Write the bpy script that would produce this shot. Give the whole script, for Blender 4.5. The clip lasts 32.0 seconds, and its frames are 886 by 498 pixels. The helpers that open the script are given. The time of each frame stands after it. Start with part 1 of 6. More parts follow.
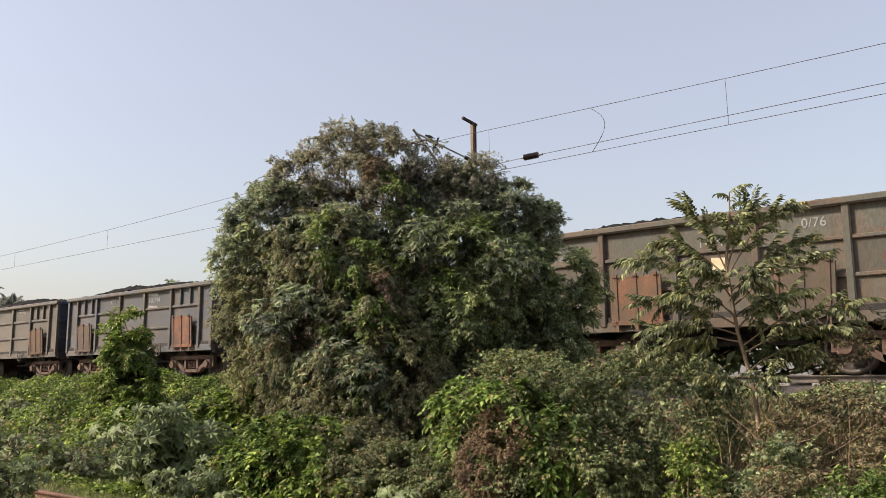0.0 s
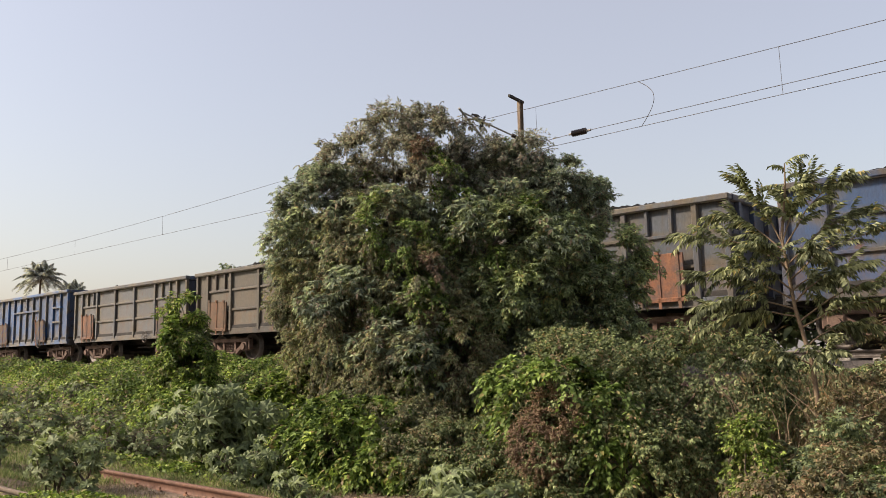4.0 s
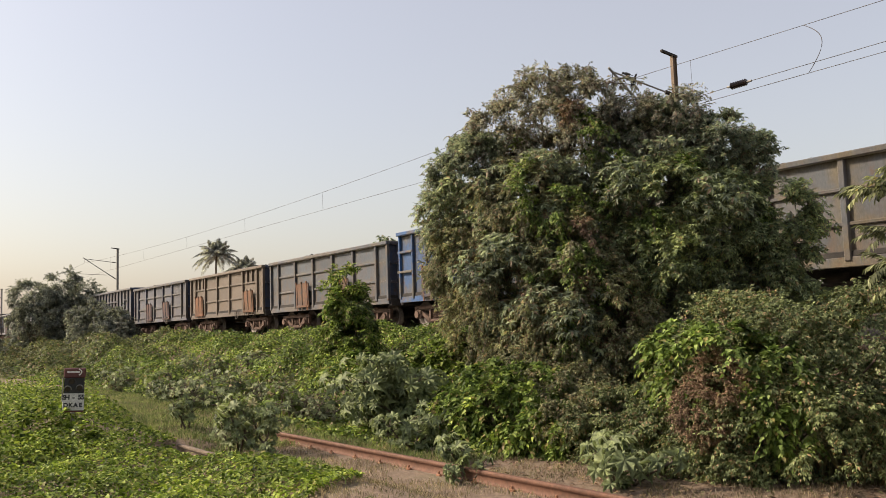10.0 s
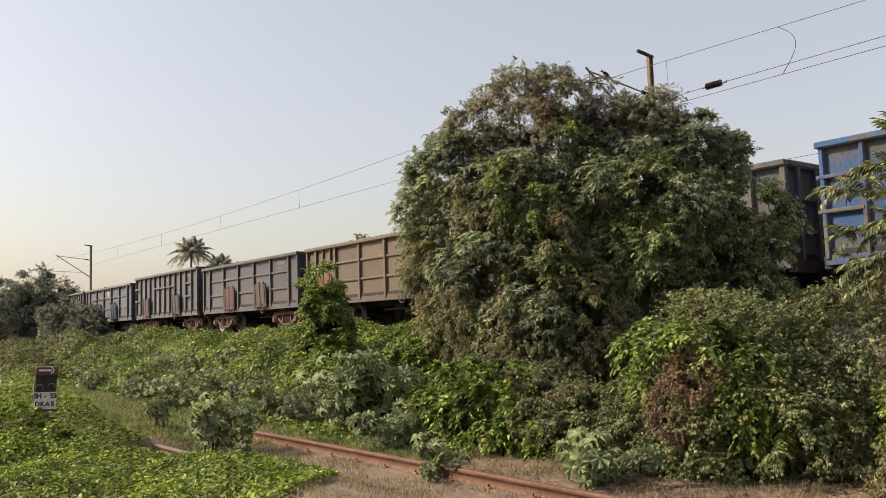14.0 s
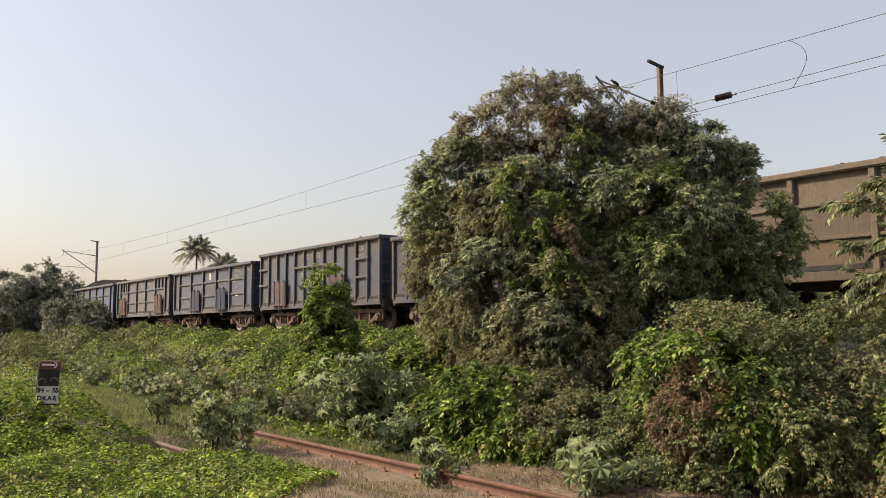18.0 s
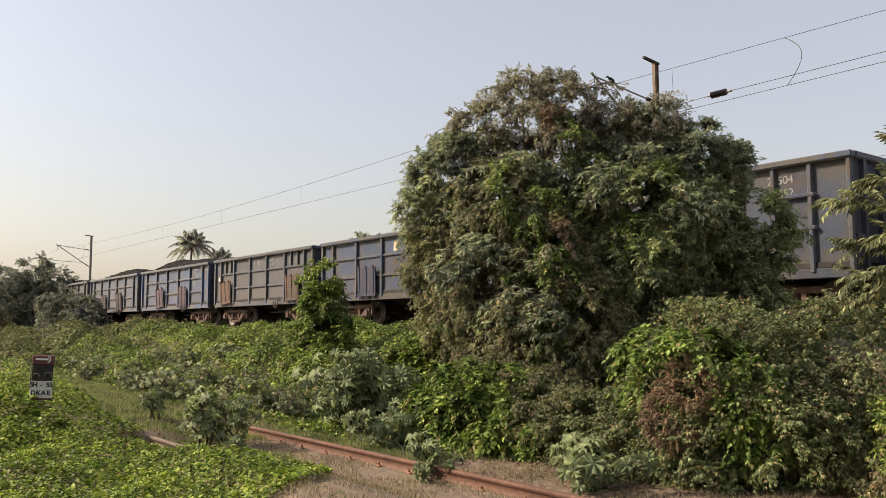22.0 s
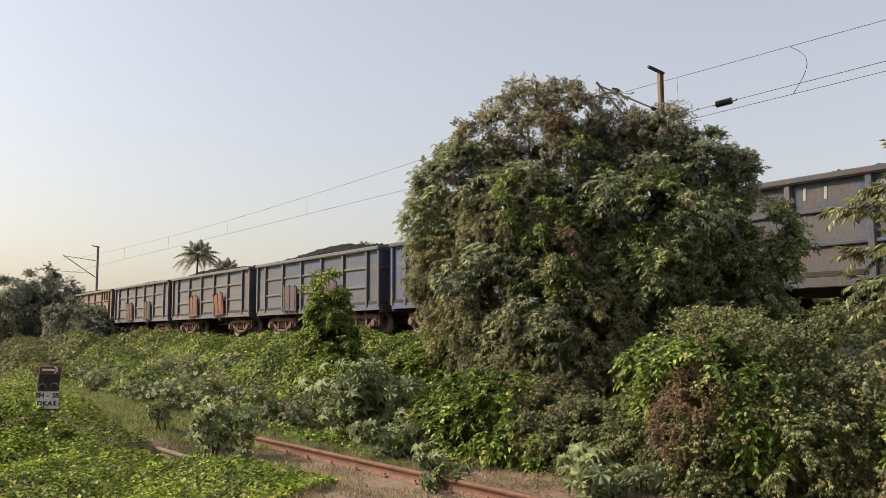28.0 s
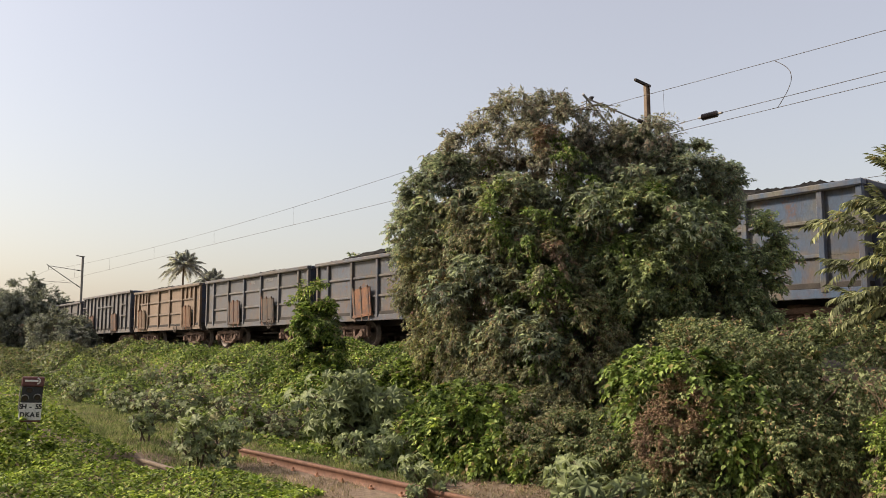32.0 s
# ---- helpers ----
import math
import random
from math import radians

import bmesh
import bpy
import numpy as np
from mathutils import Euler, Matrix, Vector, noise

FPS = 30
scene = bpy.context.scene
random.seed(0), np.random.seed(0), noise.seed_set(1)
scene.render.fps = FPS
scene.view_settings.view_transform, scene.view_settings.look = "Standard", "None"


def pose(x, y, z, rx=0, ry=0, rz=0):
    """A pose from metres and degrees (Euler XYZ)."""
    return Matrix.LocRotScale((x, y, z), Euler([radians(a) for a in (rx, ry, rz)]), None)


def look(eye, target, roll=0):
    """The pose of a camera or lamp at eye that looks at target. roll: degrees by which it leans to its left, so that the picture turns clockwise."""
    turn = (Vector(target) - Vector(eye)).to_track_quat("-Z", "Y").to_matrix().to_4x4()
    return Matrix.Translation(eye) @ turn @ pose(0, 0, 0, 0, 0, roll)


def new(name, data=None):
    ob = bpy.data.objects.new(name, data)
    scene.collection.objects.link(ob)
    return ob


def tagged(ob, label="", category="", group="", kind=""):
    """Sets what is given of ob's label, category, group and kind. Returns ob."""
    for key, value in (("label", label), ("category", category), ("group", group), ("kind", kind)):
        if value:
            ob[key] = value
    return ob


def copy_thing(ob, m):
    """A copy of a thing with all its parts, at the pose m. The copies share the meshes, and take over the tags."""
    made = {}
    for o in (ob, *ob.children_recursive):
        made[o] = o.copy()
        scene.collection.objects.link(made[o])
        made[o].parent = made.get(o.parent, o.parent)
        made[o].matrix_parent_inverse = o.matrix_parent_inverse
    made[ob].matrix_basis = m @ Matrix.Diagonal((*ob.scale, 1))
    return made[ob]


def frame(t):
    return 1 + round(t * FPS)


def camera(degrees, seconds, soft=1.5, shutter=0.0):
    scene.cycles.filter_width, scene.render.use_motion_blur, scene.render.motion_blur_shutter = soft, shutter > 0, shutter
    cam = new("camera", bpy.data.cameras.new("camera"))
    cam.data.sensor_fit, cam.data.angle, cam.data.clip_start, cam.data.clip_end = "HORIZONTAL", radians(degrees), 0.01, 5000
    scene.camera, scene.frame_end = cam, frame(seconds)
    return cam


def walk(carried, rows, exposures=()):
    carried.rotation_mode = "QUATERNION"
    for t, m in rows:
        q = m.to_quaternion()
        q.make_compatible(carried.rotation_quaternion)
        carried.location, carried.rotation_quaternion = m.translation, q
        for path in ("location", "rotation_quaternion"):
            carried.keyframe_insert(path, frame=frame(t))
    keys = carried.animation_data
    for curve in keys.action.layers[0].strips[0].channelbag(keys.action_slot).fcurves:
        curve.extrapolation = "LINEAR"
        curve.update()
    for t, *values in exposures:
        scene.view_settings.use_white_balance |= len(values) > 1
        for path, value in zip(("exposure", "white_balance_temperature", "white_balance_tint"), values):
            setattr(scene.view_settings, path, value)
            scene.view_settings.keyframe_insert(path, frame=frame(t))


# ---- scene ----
# ---- camera: held by a person who stands beside the siding and turns ----
EYE = 1.6
cam = camera(56.14, 32.0, soft=0.65)
walk(cam, [(t, pose(0, 0, EYE, 90 + pitch, roll, yaw)) for t, yaw, pitch, roll in (
    (0, 39.68, 8.79, 0.36), (0.5, 39.36, 8.69, 0.35), (1, 39.02, 8.62, 0.56), (1.5, 39.14, 8.52, 1.02), (2, 39.31, 8.48, 1.13),
    (2.5, 40.63, 8.41, 0.76), (4.5, 45.43, 6.89, 1.58), (5, 48.92, 6.61, 1.96), (5.5, 50.87, 6.29, 1.96), (6, 52.16, 5.89, 1.68),
    (6.5, 52.86, 5.34, 1.58), (7, 53.32, 5.19, 1.55), (7.5, 53.80, 5.16, 1.56), (8, 54.04, 5.18, 1.63), (8.5, 54.22, 5.25, 1.49),
    (9, 54.27, 5.42, 1.41), (9.5, 54.13, 5.39, 1.49), (10, 53.86, 5.43, 1.90), (10.5, 53.76, 5.67, 2.44), (11, 53.63, 5.84, 2.74),
    (11.5, 53.40, 5.86, 2.80), (12, 53.12, 5.79, 2.96), (12.5, 52.67, 5.69, 2.87), (13, 52.46, 5.49, 2.84), (13.5, 52.36, 5.42, 2.34),
    (14, 52.27, 5.25, 1.86), (14.5, 52.26, 5.14, 1.41), (16.5, 52.42, 5.15, 0.24), (17, 52.50, 5.30, 0.31), (17.5, 52.53, 5.38, 0.36),
    (18, 52.49, 5.59, 0.34), (18.5, 52.36, 5.86, 0.48), (19, 52.25, 5.95, 0.65), (19.5, 52.06, 5.94, 0.58), (20, 51.81, 5.79, 0.46),
    (20.5, 51.88, 5.66, 0.35), (21, 51.98, 5.49, 0.31), (21.5, 52.04, 5.38, 0.22), (22, 52.13, 5.30, 0.16), (22.5, 52.23, 5.25, 0.16),
    (23, 52.31, 5.30, 0.17), (23.5, 52.42, 5.43, 0.19), (24, 52.49, 5.59, 0.25), (24.5, 52.61, 5.72, 0.40), (25, 52.65, 5.98, 0.50),
    (25.5, 52.72, 6.20, 0.44), (27.5, 52.76, 6.03, 0.33), (28, 52.53, 5.97, 0.27), (28.5, 52.33, 5.95, 0.20), (29, 52.11, 5.92, 0.21),
    (29.5, 51.98, 6.04, 0.19), (30, 51.85, 6.17, 0.16), (30.5, 51.89, 6.20, 0.25), (31, 51.74, 6.37, 0.20), (31.5, 51.77, 6.62, 0.09),
    (32, 51.63, 6.73, 0.18),
)], exposures=((0, 0.78, 6560, 12), (2.5, 0.77, 6580, 12), (6, 0.73, 7000, 12), (32, 0.73, 6980, 12)))

# ---- light: hazy late afternoon, soft sun from behind the camera ----
SUN_AZ, SUN_EL = 137.0, 36.0          # degrees to the left of +y, and above the horizon
sun_way = Vector((-math.sin(radians(SUN_AZ)) * math.cos(radians(SUN_EL)), math.cos(radians(SUN_AZ)) * math.cos(radians(SUN_EL)), math.sin(radians(SUN_EL))))
world = bpy.data.worlds.new("hazy_sky")
scene.world = world
world.use_nodes = True
wn = world.node_tree
sky = wn.nodes.new("ShaderNodeTexSky")
sky.sky_type, sky.sun_disc = "NISHITA", False
sky.sun_elevation, sky.sun_rotation = radians(SUN_EL), radians(-SUN_AZ)
sky.altitude, sky.air_density, sky.dust_density, sky.ozone_density = 20, 1.25, 3.7, 2.5
haze = wn.nodes.new("ShaderNodeMix")          # thick even haze that pales the clear sky
haze.data_type = "RGBA"
haze.inputs[0].default_value, haze.inputs[7].default_value = 0.48, (2.66, 2.38, 2.30, 1)
wn.links.new(sky.outputs["Color"], haze.inputs[6])
wn.links.new(haze.outputs[2], wn.nodes["Background"].inputs["Color"])
wn.nodes["Background"].inputs["Strength"].default_value = 0.15
sun = new("sun", bpy.data.lights.new("sun", "SUN"))
sun.data.energy, sun.data.angle, sun.data.color = 3.7, radians(6), (1.0, 0.88, 0.74)
sun.matrix_world = look(sun_way * 50, (0, 0, 0))

# ---- materials ----
def node(m, kind, **values):
    """A node; keyword names are attributes, or inputs by name with _ for a space, or in_0 for an index."""
    n = m.node_tree.nodes.new(kind)
    for k, v in values.items():
        if k.startswith("in_"):
            sock = n.inputs[int(k[3:])]
        elif k in ("data_type", "blend_type", "operation", "noise_dimensions", "attribute_type", "attribute_name", "feature", "musgrave_type", "wave_type", "bands_direction"):
            if k == "data_type":
                n.data_type = v
            elif k == "blend_type":
                n.blend_type = v
            elif k == "operation":
                n.operation = v
            elif k == "noise_dimensions":
                n.noise_dimensions = v
            elif k == "attribute_type":
                n.attribute_type = v
            elif k == "attribute_name":
                n.attribute_name = v
            elif k == "feature":
                n.feature = v
            continue
        else:
            sock = n.inputs[k.replace("_", " ")]
        if isinstance(v, bpy.types.NodeSocket):
            m.node_tree.links.new(v, sock)
        else:
            sock.default_value = v
    return n


def material(name, rough=0.8, metal=0.0):
    m = bpy.data.materials.new(name)
    m.use_nodes = True
    b = m.node_tree.nodes["Principled BSDF"]
    b.inputs["Roughness"].default_value, b.inputs["Metallic"].default_value = rough, metal
    return m, b


def mixed(m, fac, a, b, how="MIX"):
    n = m.node_tree.nodes.new("ShaderNodeMix")
    n.data_type, n.blend_type = "RGBA", how
    for sock, v in ((n.inputs[0], fac), (n.inputs[6], a), (n.inputs[7], b)):
        if isinstance(v, bpy.types.NodeSocket):
            m.node_tree.links.new(v, sock)
        elif isinstance(v, (int, float)):
            sock.default_value = v
        else:
            sock.default_value = (*v[:3], 1)
    return n.outputs[2]


def ramp(m, fac, stops):
    n = m.node_tree.nodes.new("ShaderNodeValToRGB")
    el = n.color_ramp.elements
    while len(el) < len(stops):
        el.new(0.5)
    for e, (p, c) in zip(el, stops):
        e.position = p
        e.color = (*c, 1) if len(c) == 3 else c
    m.node_tree.links.new(fac, n.inputs[0])
    return n.outputs[0]


def grey(v):
    return (v, v, v)


def coords(m, scale=(1, 1, 1)):
    tc = m.node_tree.nodes.new("ShaderNodeTexCoord")
    mp = m.node_tree.nodes.new("ShaderNodeMapping")
    mp.inputs["Scale"].default_value = scale
    m.node_tree.links.new(tc.outputs["Object"], mp.inputs["Vector"])
    return mp.outputs[0]


def noise_at(m, vec, scale, detail=6.0, rough=0.6, w=None):
    n = m.node_tree.nodes.new("ShaderNodeTexNoise")
    n.inputs["Scale"].default_value, n.inputs["Detail"].default_value, n.inputs["Roughness"].default_value = scale, detail, rough
    m.node_tree.links.new(vec, n.inputs["Vector"])
    if w is not None:
        n.noise_dimensions = "4D"
        m.node_tree.links.new(w, n.inputs["W"])
    return n.outputs[0]


def bumped(m, b, height, strength=0.4, distance=0.02):
    n = m.node_tree.nodes.new("ShaderNodeBump")
    n.inputs["Strength"].default_value, n.inputs["Distance"].default_value = strength, distance
    m.node_tree.links.new(height, n.inputs["Height"])
    m.node_tree.links.new(n.outputs[0], b.inputs["Normal"])


def leaf_material(name, dark, mid, light, dead=(0.16, 0.12, 0.06), share=0.04, gloss=0.58, through_light=0.3):
    """Leaves: every leaf has its own tone, patches of the plant another, with the blue of hazy shade put into the
    darker ones, and some light comes through.
    """
    m, b = material(name, gloss)
    nt = m.node_tree
    geo = nt.nodes.new("ShaderNodeNewGeometry")
    own = ramp(m, geo.outputs["Random Per Island"], [(0.0, dead), (share, dead), (share + 0.01, tuple(0.6 * c for c in dark)), (0.35, tuple(0.7 * c for c in mid)), (0.6, mid), (0.86, light), (0.97, tuple(1.2 * c for c in light)), (1.0, tuple(1.4 * c for c in light))])
    patch = noise_at(m, coords(m), 1.1, 3)
    # dark patches tinted blue, imitating shade that haze has lifted
    tone = ramp(m, patch, [(0.3, (0.76, 0.78, 0.92)), (0.5, (1.19, 1.19, 1.28)), (0.7, (1.57, 1.54, 1.42))])
    fine = noise_at(m, coords(m), 4.5, 2)
    tone = mixed(m, 1.0, tone, ramp(m, fine, [(0.35, grey(0.78)), (0.65, grey(1.22))]), "MULTIPLY")
    colour = mixed(m, 1.0, own, tone, "MULTIPLY")
    nt.links.new(colour, b.inputs["Base Color"])
    b.inputs["Specular IOR Level"].default_value = 0.22
    tl = nt.nodes.new("ShaderNodeBsdfTranslucent")
    nt.links.new(mixed(m, 1.0, colour, (1.05, 1.1, 0.82), "MULTIPLY"), tl.inputs["Color"])
    mx = nt.nodes.new("ShaderNodeMixShader")
    mx.inputs[0].default_value = through_light
    nt.links.new(b.outputs[0], mx.inputs[1])
    nt.links.new(tl.outputs[0], mx.inputs[2])
    nt.links.new(mx.outputs[0], nt.nodes["Material Output"].inputs["Surface"])
    return m


def wagon_paint():
    """Old wagon paint: the wagon's own colour (object colour), a second older coat, rust blooms, streaks and dust."""
    m, b = material("weathered_wagon_paint", 0.7)
    b.inputs["Specular IOR Level"].default_value = 0.25
    b.inputs["Sheen Weight"].default_value, b.inputs["Sheen Roughness"].default_value, b.inputs["Sheen Tint"].default_value = 0.9, 0.4, (0.7, 0.67, 0.63, 1)
    nt = m.node_tree
    info = nt.nodes.new("ShaderNodeObjectInfo")
    w = node(m, "ShaderNodeMath", operation="MULTIPLY", in_0=info.outputs["Random"], in_1=40.0).outputs[0]
    second = node(m, "ShaderNodeAttribute", attribute_type="OBJECT", attribute_name="second").outputs["Color"]
    patchy = ramp(m, noise_at(m, coords(m), 0.9, 5, 0.6, w), [(0.46, grey(0)), (0.56, grey(1))])
    panel = node(m, "ShaderNodeAttribute", attribute_type="OBJECT", attribute_name="panel").outputs["Fac"]          # 1 on the side sheets, whose paint lasts longest in the middle
    across = nt.nodes.new("ShaderNodeSeparateXYZ")
    nt.links.new(nt.nodes.new("ShaderNodeTexCoord").outputs["Generated"], across.inputs[0])
    off = [node(m, "ShaderNodeMath", operation="ABSOLUTE", in_0=node(m, "ShaderNodeMath", operation="SUBTRACT", in_0=across.outputs[k], in_1=0.5).outputs[0]).outputs[0] for k in (0, 2)]
    rim = node(m, "ShaderNodeMath", operation="MAXIMUM", in_0=off[0], in_1=off[1]).outputs[0]
    rim = node(m, "ShaderNodeMath", operation="ADD", in_0=rim, in_1=node(m, "ShaderNodeMath", operation="MULTIPLY", in_0=noise_at(m, coords(m), 1.7, 6, 0.65, w), in_1=0.75).outputs[0]).outputs[0]
    rim = ramp(m, rim, [(0.64, grey(0)), (0.86, grey(0.95))])
    coat = mixed(m, panel, patchy, rim)
    base = mixed(m, coat, info.outputs["Color"], second)
    tone = ramp(m, info.outputs["Random"], [(0, grey(0.74)), (1, grey(1.2))])
    base = mixed(m, 1.0, base, tone, "MULTIPLY")
    dust = ramp(m, noise_at(m, coords(m), 3.5, 8, 0.7, w), [(0.42, grey(0)), (0.85, grey(0.28))])
    base = mixed(m, dust, base, (0.085, 0.074, 0.062))
    streak = ramp(m, noise_at(m, coords(m, (5, 5, 0.6)), 1.2, 8, 0.7, w), [(0.5, grey(0)), (0.75, grey(0.65))])
    base = mixed(m, streak, base, (0.06, 0.042, 0.03))
    fine = ramp(m, noise_at(m, coords(m, (1, 1, 0.4)), 26, 8, 0.75, w), [(0.3, grey(0.62)), (0.7, grey(1.38))])
    base = mixed(m, 1.0, base, fine, "MULTIPLY")
    bloom_n = noise_at(m, coords(m), 2.2, 10, 0.72, w)
    bloom = ramp(m, bloom_n, [(0.57, grey(0)), (0.66, grey(0.85))])
    base = mixed(m, bloom, base, (0.11, 0.052, 0.03))
    wear = node(m, "ShaderNodeAttribute", attribute_type="OBJECT", attribute_name="wear").outputs["Fac"]          # how far rust has spread on this piece
    spread = ramp(m, noise_at(m, coords(m, (1.6, 1.6, 1.0)), 1.5, 9, 0.68, w), [(0.42, grey(0)), (0.6, grey(1))])
    eaten = node(m, "ShaderNodeMath", operation="MULTIPLY", in_0=wear, in_1=spread).outputs[0]
    base = mixed(m, eaten, base, mixed(m, noise_at(m, coords(m), 5.0, 6, 0.7, w), (0.075, 0.042, 0.026), (0.17, 0.105, 0.05)))
    nt.links.new(base, b.inputs["Base Color"])
    nt.links.new(ramp(m, bloom, [(0, grey(0.62)), (1, grey(0.9))]), b.inputs["Roughness"])
    bumped(m, b, noise_at(m, coords(m), 14, 8, 0.7, w), 0.25, 0.012)
    return m


def rough_matter(name, c1, c2, c3, scale, rough=0.9, bump=0.5, dist=0.02, metal=0.0, fine=18.0):
    """Dirt, ballast, rust, bark and the like: two scales of tone and a fine relief."""
    m, b = material(name, rough, metal)
    big = noise_at(m, coords(m), scale, 6, 0.65)
    small = noise_at(m, coords(m), scale * fine, 6, 0.7)
    base = ramp(m, big, [(0.3, c1), (0.52, c2), (0.72, c3)])
    base = mixed(m, 1.0, base, ramp(m, small, [(0.3, grey(0.6)), (0.7, grey(1.35))]), "MULTIPLY")
    m.node_tree.links.new(base, b.inputs["Base Color"])
    bumped(m, b, small, bump, dist)
    return m


PAINT = wagon_paint()
RUST = rough_matter("rusted_steel", (0.10, 0.045, 0.025), (0.22, 0.10, 0.055), (0.30, 0.15, 0.085), 1.4, 0.85, 0.4, 0.01)
BRIGHT_RUST = rough_matter("orange_rusted_rail", (0.09, 0.042, 0.026), (0.14, 0.066, 0.04), (0.18, 0.10, 0.068), 0.9, 0.8, 0.3, 0.006)
DOOR_RUST = rough_matter("rusted_door", (0.065, 0.044, 0.032), (0.145, 0.084, 0.05), (0.12, 0.095, 0.072), 1.3, 0.85, 0.35, 0.01)
_info = DOOR_RUST.node_tree.nodes.new("ShaderNodeObjectInfo")          # some doors burnt orange, others dull brown
_bsdf = DOOR_RUST.node_tree.nodes["Principled BSDF"]
_old = _bsdf.inputs["Base Color"].links[0].from_socket
DOOR_RUST.node_tree.links.new(mixed(DOOR_RUST, 1.0, _old, ramp(DOOR_RUST, _info.outputs["Random"], [(0.2, (0.75, 0.85, 0.9)), (0.8, (1.55, 1.05, 0.8))]), "MULTIPLY"), _bsdf.inputs["Base Color"])
_rust = node(DOOR_RUST, "ShaderNodeAttribute", attribute_type="OBJECT", attribute_name="rust").outputs["Fac"]          # how far the door has rusted through its paint
_patch = ramp(DOOR_RUST, noise_at(DOOR_RUST, coords(DOOR_RUST), 2.4, 8, 0.7), [(0.35, grey(0.25)), (0.65, grey(1.75))])
_far = node(DOOR_RUST, "ShaderNodeMath", operation="MINIMUM", in_1=1.0, in_0=node(DOOR_RUST, "ShaderNodeMath", operation="MULTIPLY", in_0=_rust, in_1=_patch).outputs[0]).outputs[0]
_rusty = _bsdf.inputs["Base Color"].links[0].from_socket
DOOR_RUST.node_tree.links.new(mixed(DOOR_RUST, _far, mixed(DOOR_RUST, 1.0, _info.outputs["Color"], (0.85, 0.78, 0.7), "MULTIPLY"), _rusty), _bsdf.inputs["Base Color"])
BOGIE = rough_matter("dusty_brown_cast_steel", (0.05, 0.033, 0.025), (0.115, 0.072, 0.052), (0.19, 0.125, 0.092), 2.0, 0.9, 0.4, 0.01)
UNDER = rough_matter("grimy_black_steel", (0.012, 0.011, 0.01), (0.028, 0.024, 0.021), (0.05, 0.042, 0.035), 2.5, 0.85, 0.3, 0.01)
TREAD = rough_matter("worn_wheel_steel", (0.05, 0.04, 0.035), (0.09, 0.075, 0.065), (0.14, 0.12, 0.10), 3.0, 0.55, 0.2, 0.004, 0.5)
COAL = rough_matter("coal", (0.014, 0.0135, 0.013), (0.026, 0.025, 0.024), (0.045, 0.043, 0.04), 3.0, 0.95, 1.0, 0.05)
COAL.node_tree.nodes["Principled BSDF"].inputs["Specular IOR Level"].default_value = 0.12
DUSTY_RUST = rough_matter("dusty_buried_rail", (0.11, 0.08, 0.058), (0.15, 0.11, 0.08), (0.19, 0.145, 0.105), 1.2, 0.9, 0.4, 0.006)
LETTER = rough_matter("faded_white_lettering", (0.19, 0.19, 0.185), (0.28, 0.277, 0.268), (0.36, 0.355, 0.34), 5.0, 0.8, 0.2, 0.004)
YELLOWED = rough_matter("yellow_card", (0.5, 0.36, 0.2), (0.6, 0.46, 0.3), (0.6, 0.55, 0.42), 6.0, 0.8, 0.1, 0.004)
DIRT = rough_matter("dry_brown_earth_with_grass", (0.125, 0.09, 0.062), (0.205, 0.148, 0.103), (0.145, 0.13, 0.07), 0.55, 0.95, 0.9, 0.04, 0.0, 22.0)
BALLAST = rough_matter("brown_stone_ballast", (0.06, 0.05, 0.043), (0.12, 0.10, 0.085), (0.17, 0.145, 0.12), 1.5, 0.95, 1.0, 0.06, 0.0, 12.0)
MAST = rough_matter("weathered_galvanised_steel", (0.16, 0.15, 0.14), (0.24, 0.23, 0.21), (0.26, 0.20, 0.15), 2.0, 0.6, 0.2, 0.004, 0.3)
MAST_BROWN = rough_matter("rust_stained_mast_paint", (0.10, 0.065, 0.038), (0.15, 0.10, 0.06), (0.19, 0.15, 0.105), 1.8, 0.7, 0.2, 0.004)
WIRE = rough_matter("dark_copper_wire", (0.045, 0.04, 0.038), (0.07, 0.06, 0.055), (0.09, 0.08, 0.07), 2.0, 0.6, 0.1, 0.001, 0.4)
GLAZE = rough_matter("brown_glazed_porcelain", (0.02, 0.014, 0.011), (0.03, 0.02, 0.016), (0.045, 0.032, 0.026), 3.0, 0.25, 0.05, 0.002)
BARK = rough_matter("grey_brown_bark", (0.055, 0.04, 0.028), (0.11, 0.085, 0.06), (0.16, 0.125, 0.09), 4.0, 0.9, 0.8, 0.01)
TWIG = rough_matter("dry_twig", (0.12, 0.08, 0.05), (0.19, 0.135, 0.085), (0.25, 0.19, 0.125), 5.0, 0.9, 0.4, 0.004)
RED = rough_matter("faded_dark_red_paint", (0.06, 0.02, 0.018), (0.10, 0.028, 0.025), (0.13, 0.06, 0.05), 5.0, 0.6, 0.2, 0.004)
BLACK = rough_matter("dull_black_paint", (0.012, 0.012, 0.013), (0.022, 0.022, 0.023), (0.05, 0.047, 0.043), 5.0, 0.6, 0.2, 0.004)
WHITE = rough_matter("dirty_white_paint", (0.42, 0.40, 0.37), (0.62, 0.60, 0.57), (0.68, 0.66, 0.63), 4.0, 0.6, 0.15, 0.003)
FEATHER = rough_matter("black_feathers", (0.005, 0.005, 0.006), (0.008, 0.008, 0.01), (0.012, 0.012, 0.013), 9.0, 0.95, 0.2, 0.004)
CONCRETE = rough_matter("stained_concrete", (0.22, 0.20, 0.17), (0.30, 0.27, 0.23), (0.36, 0.33, 0.29), 1.5, 0.9, 0.5, 0.01)

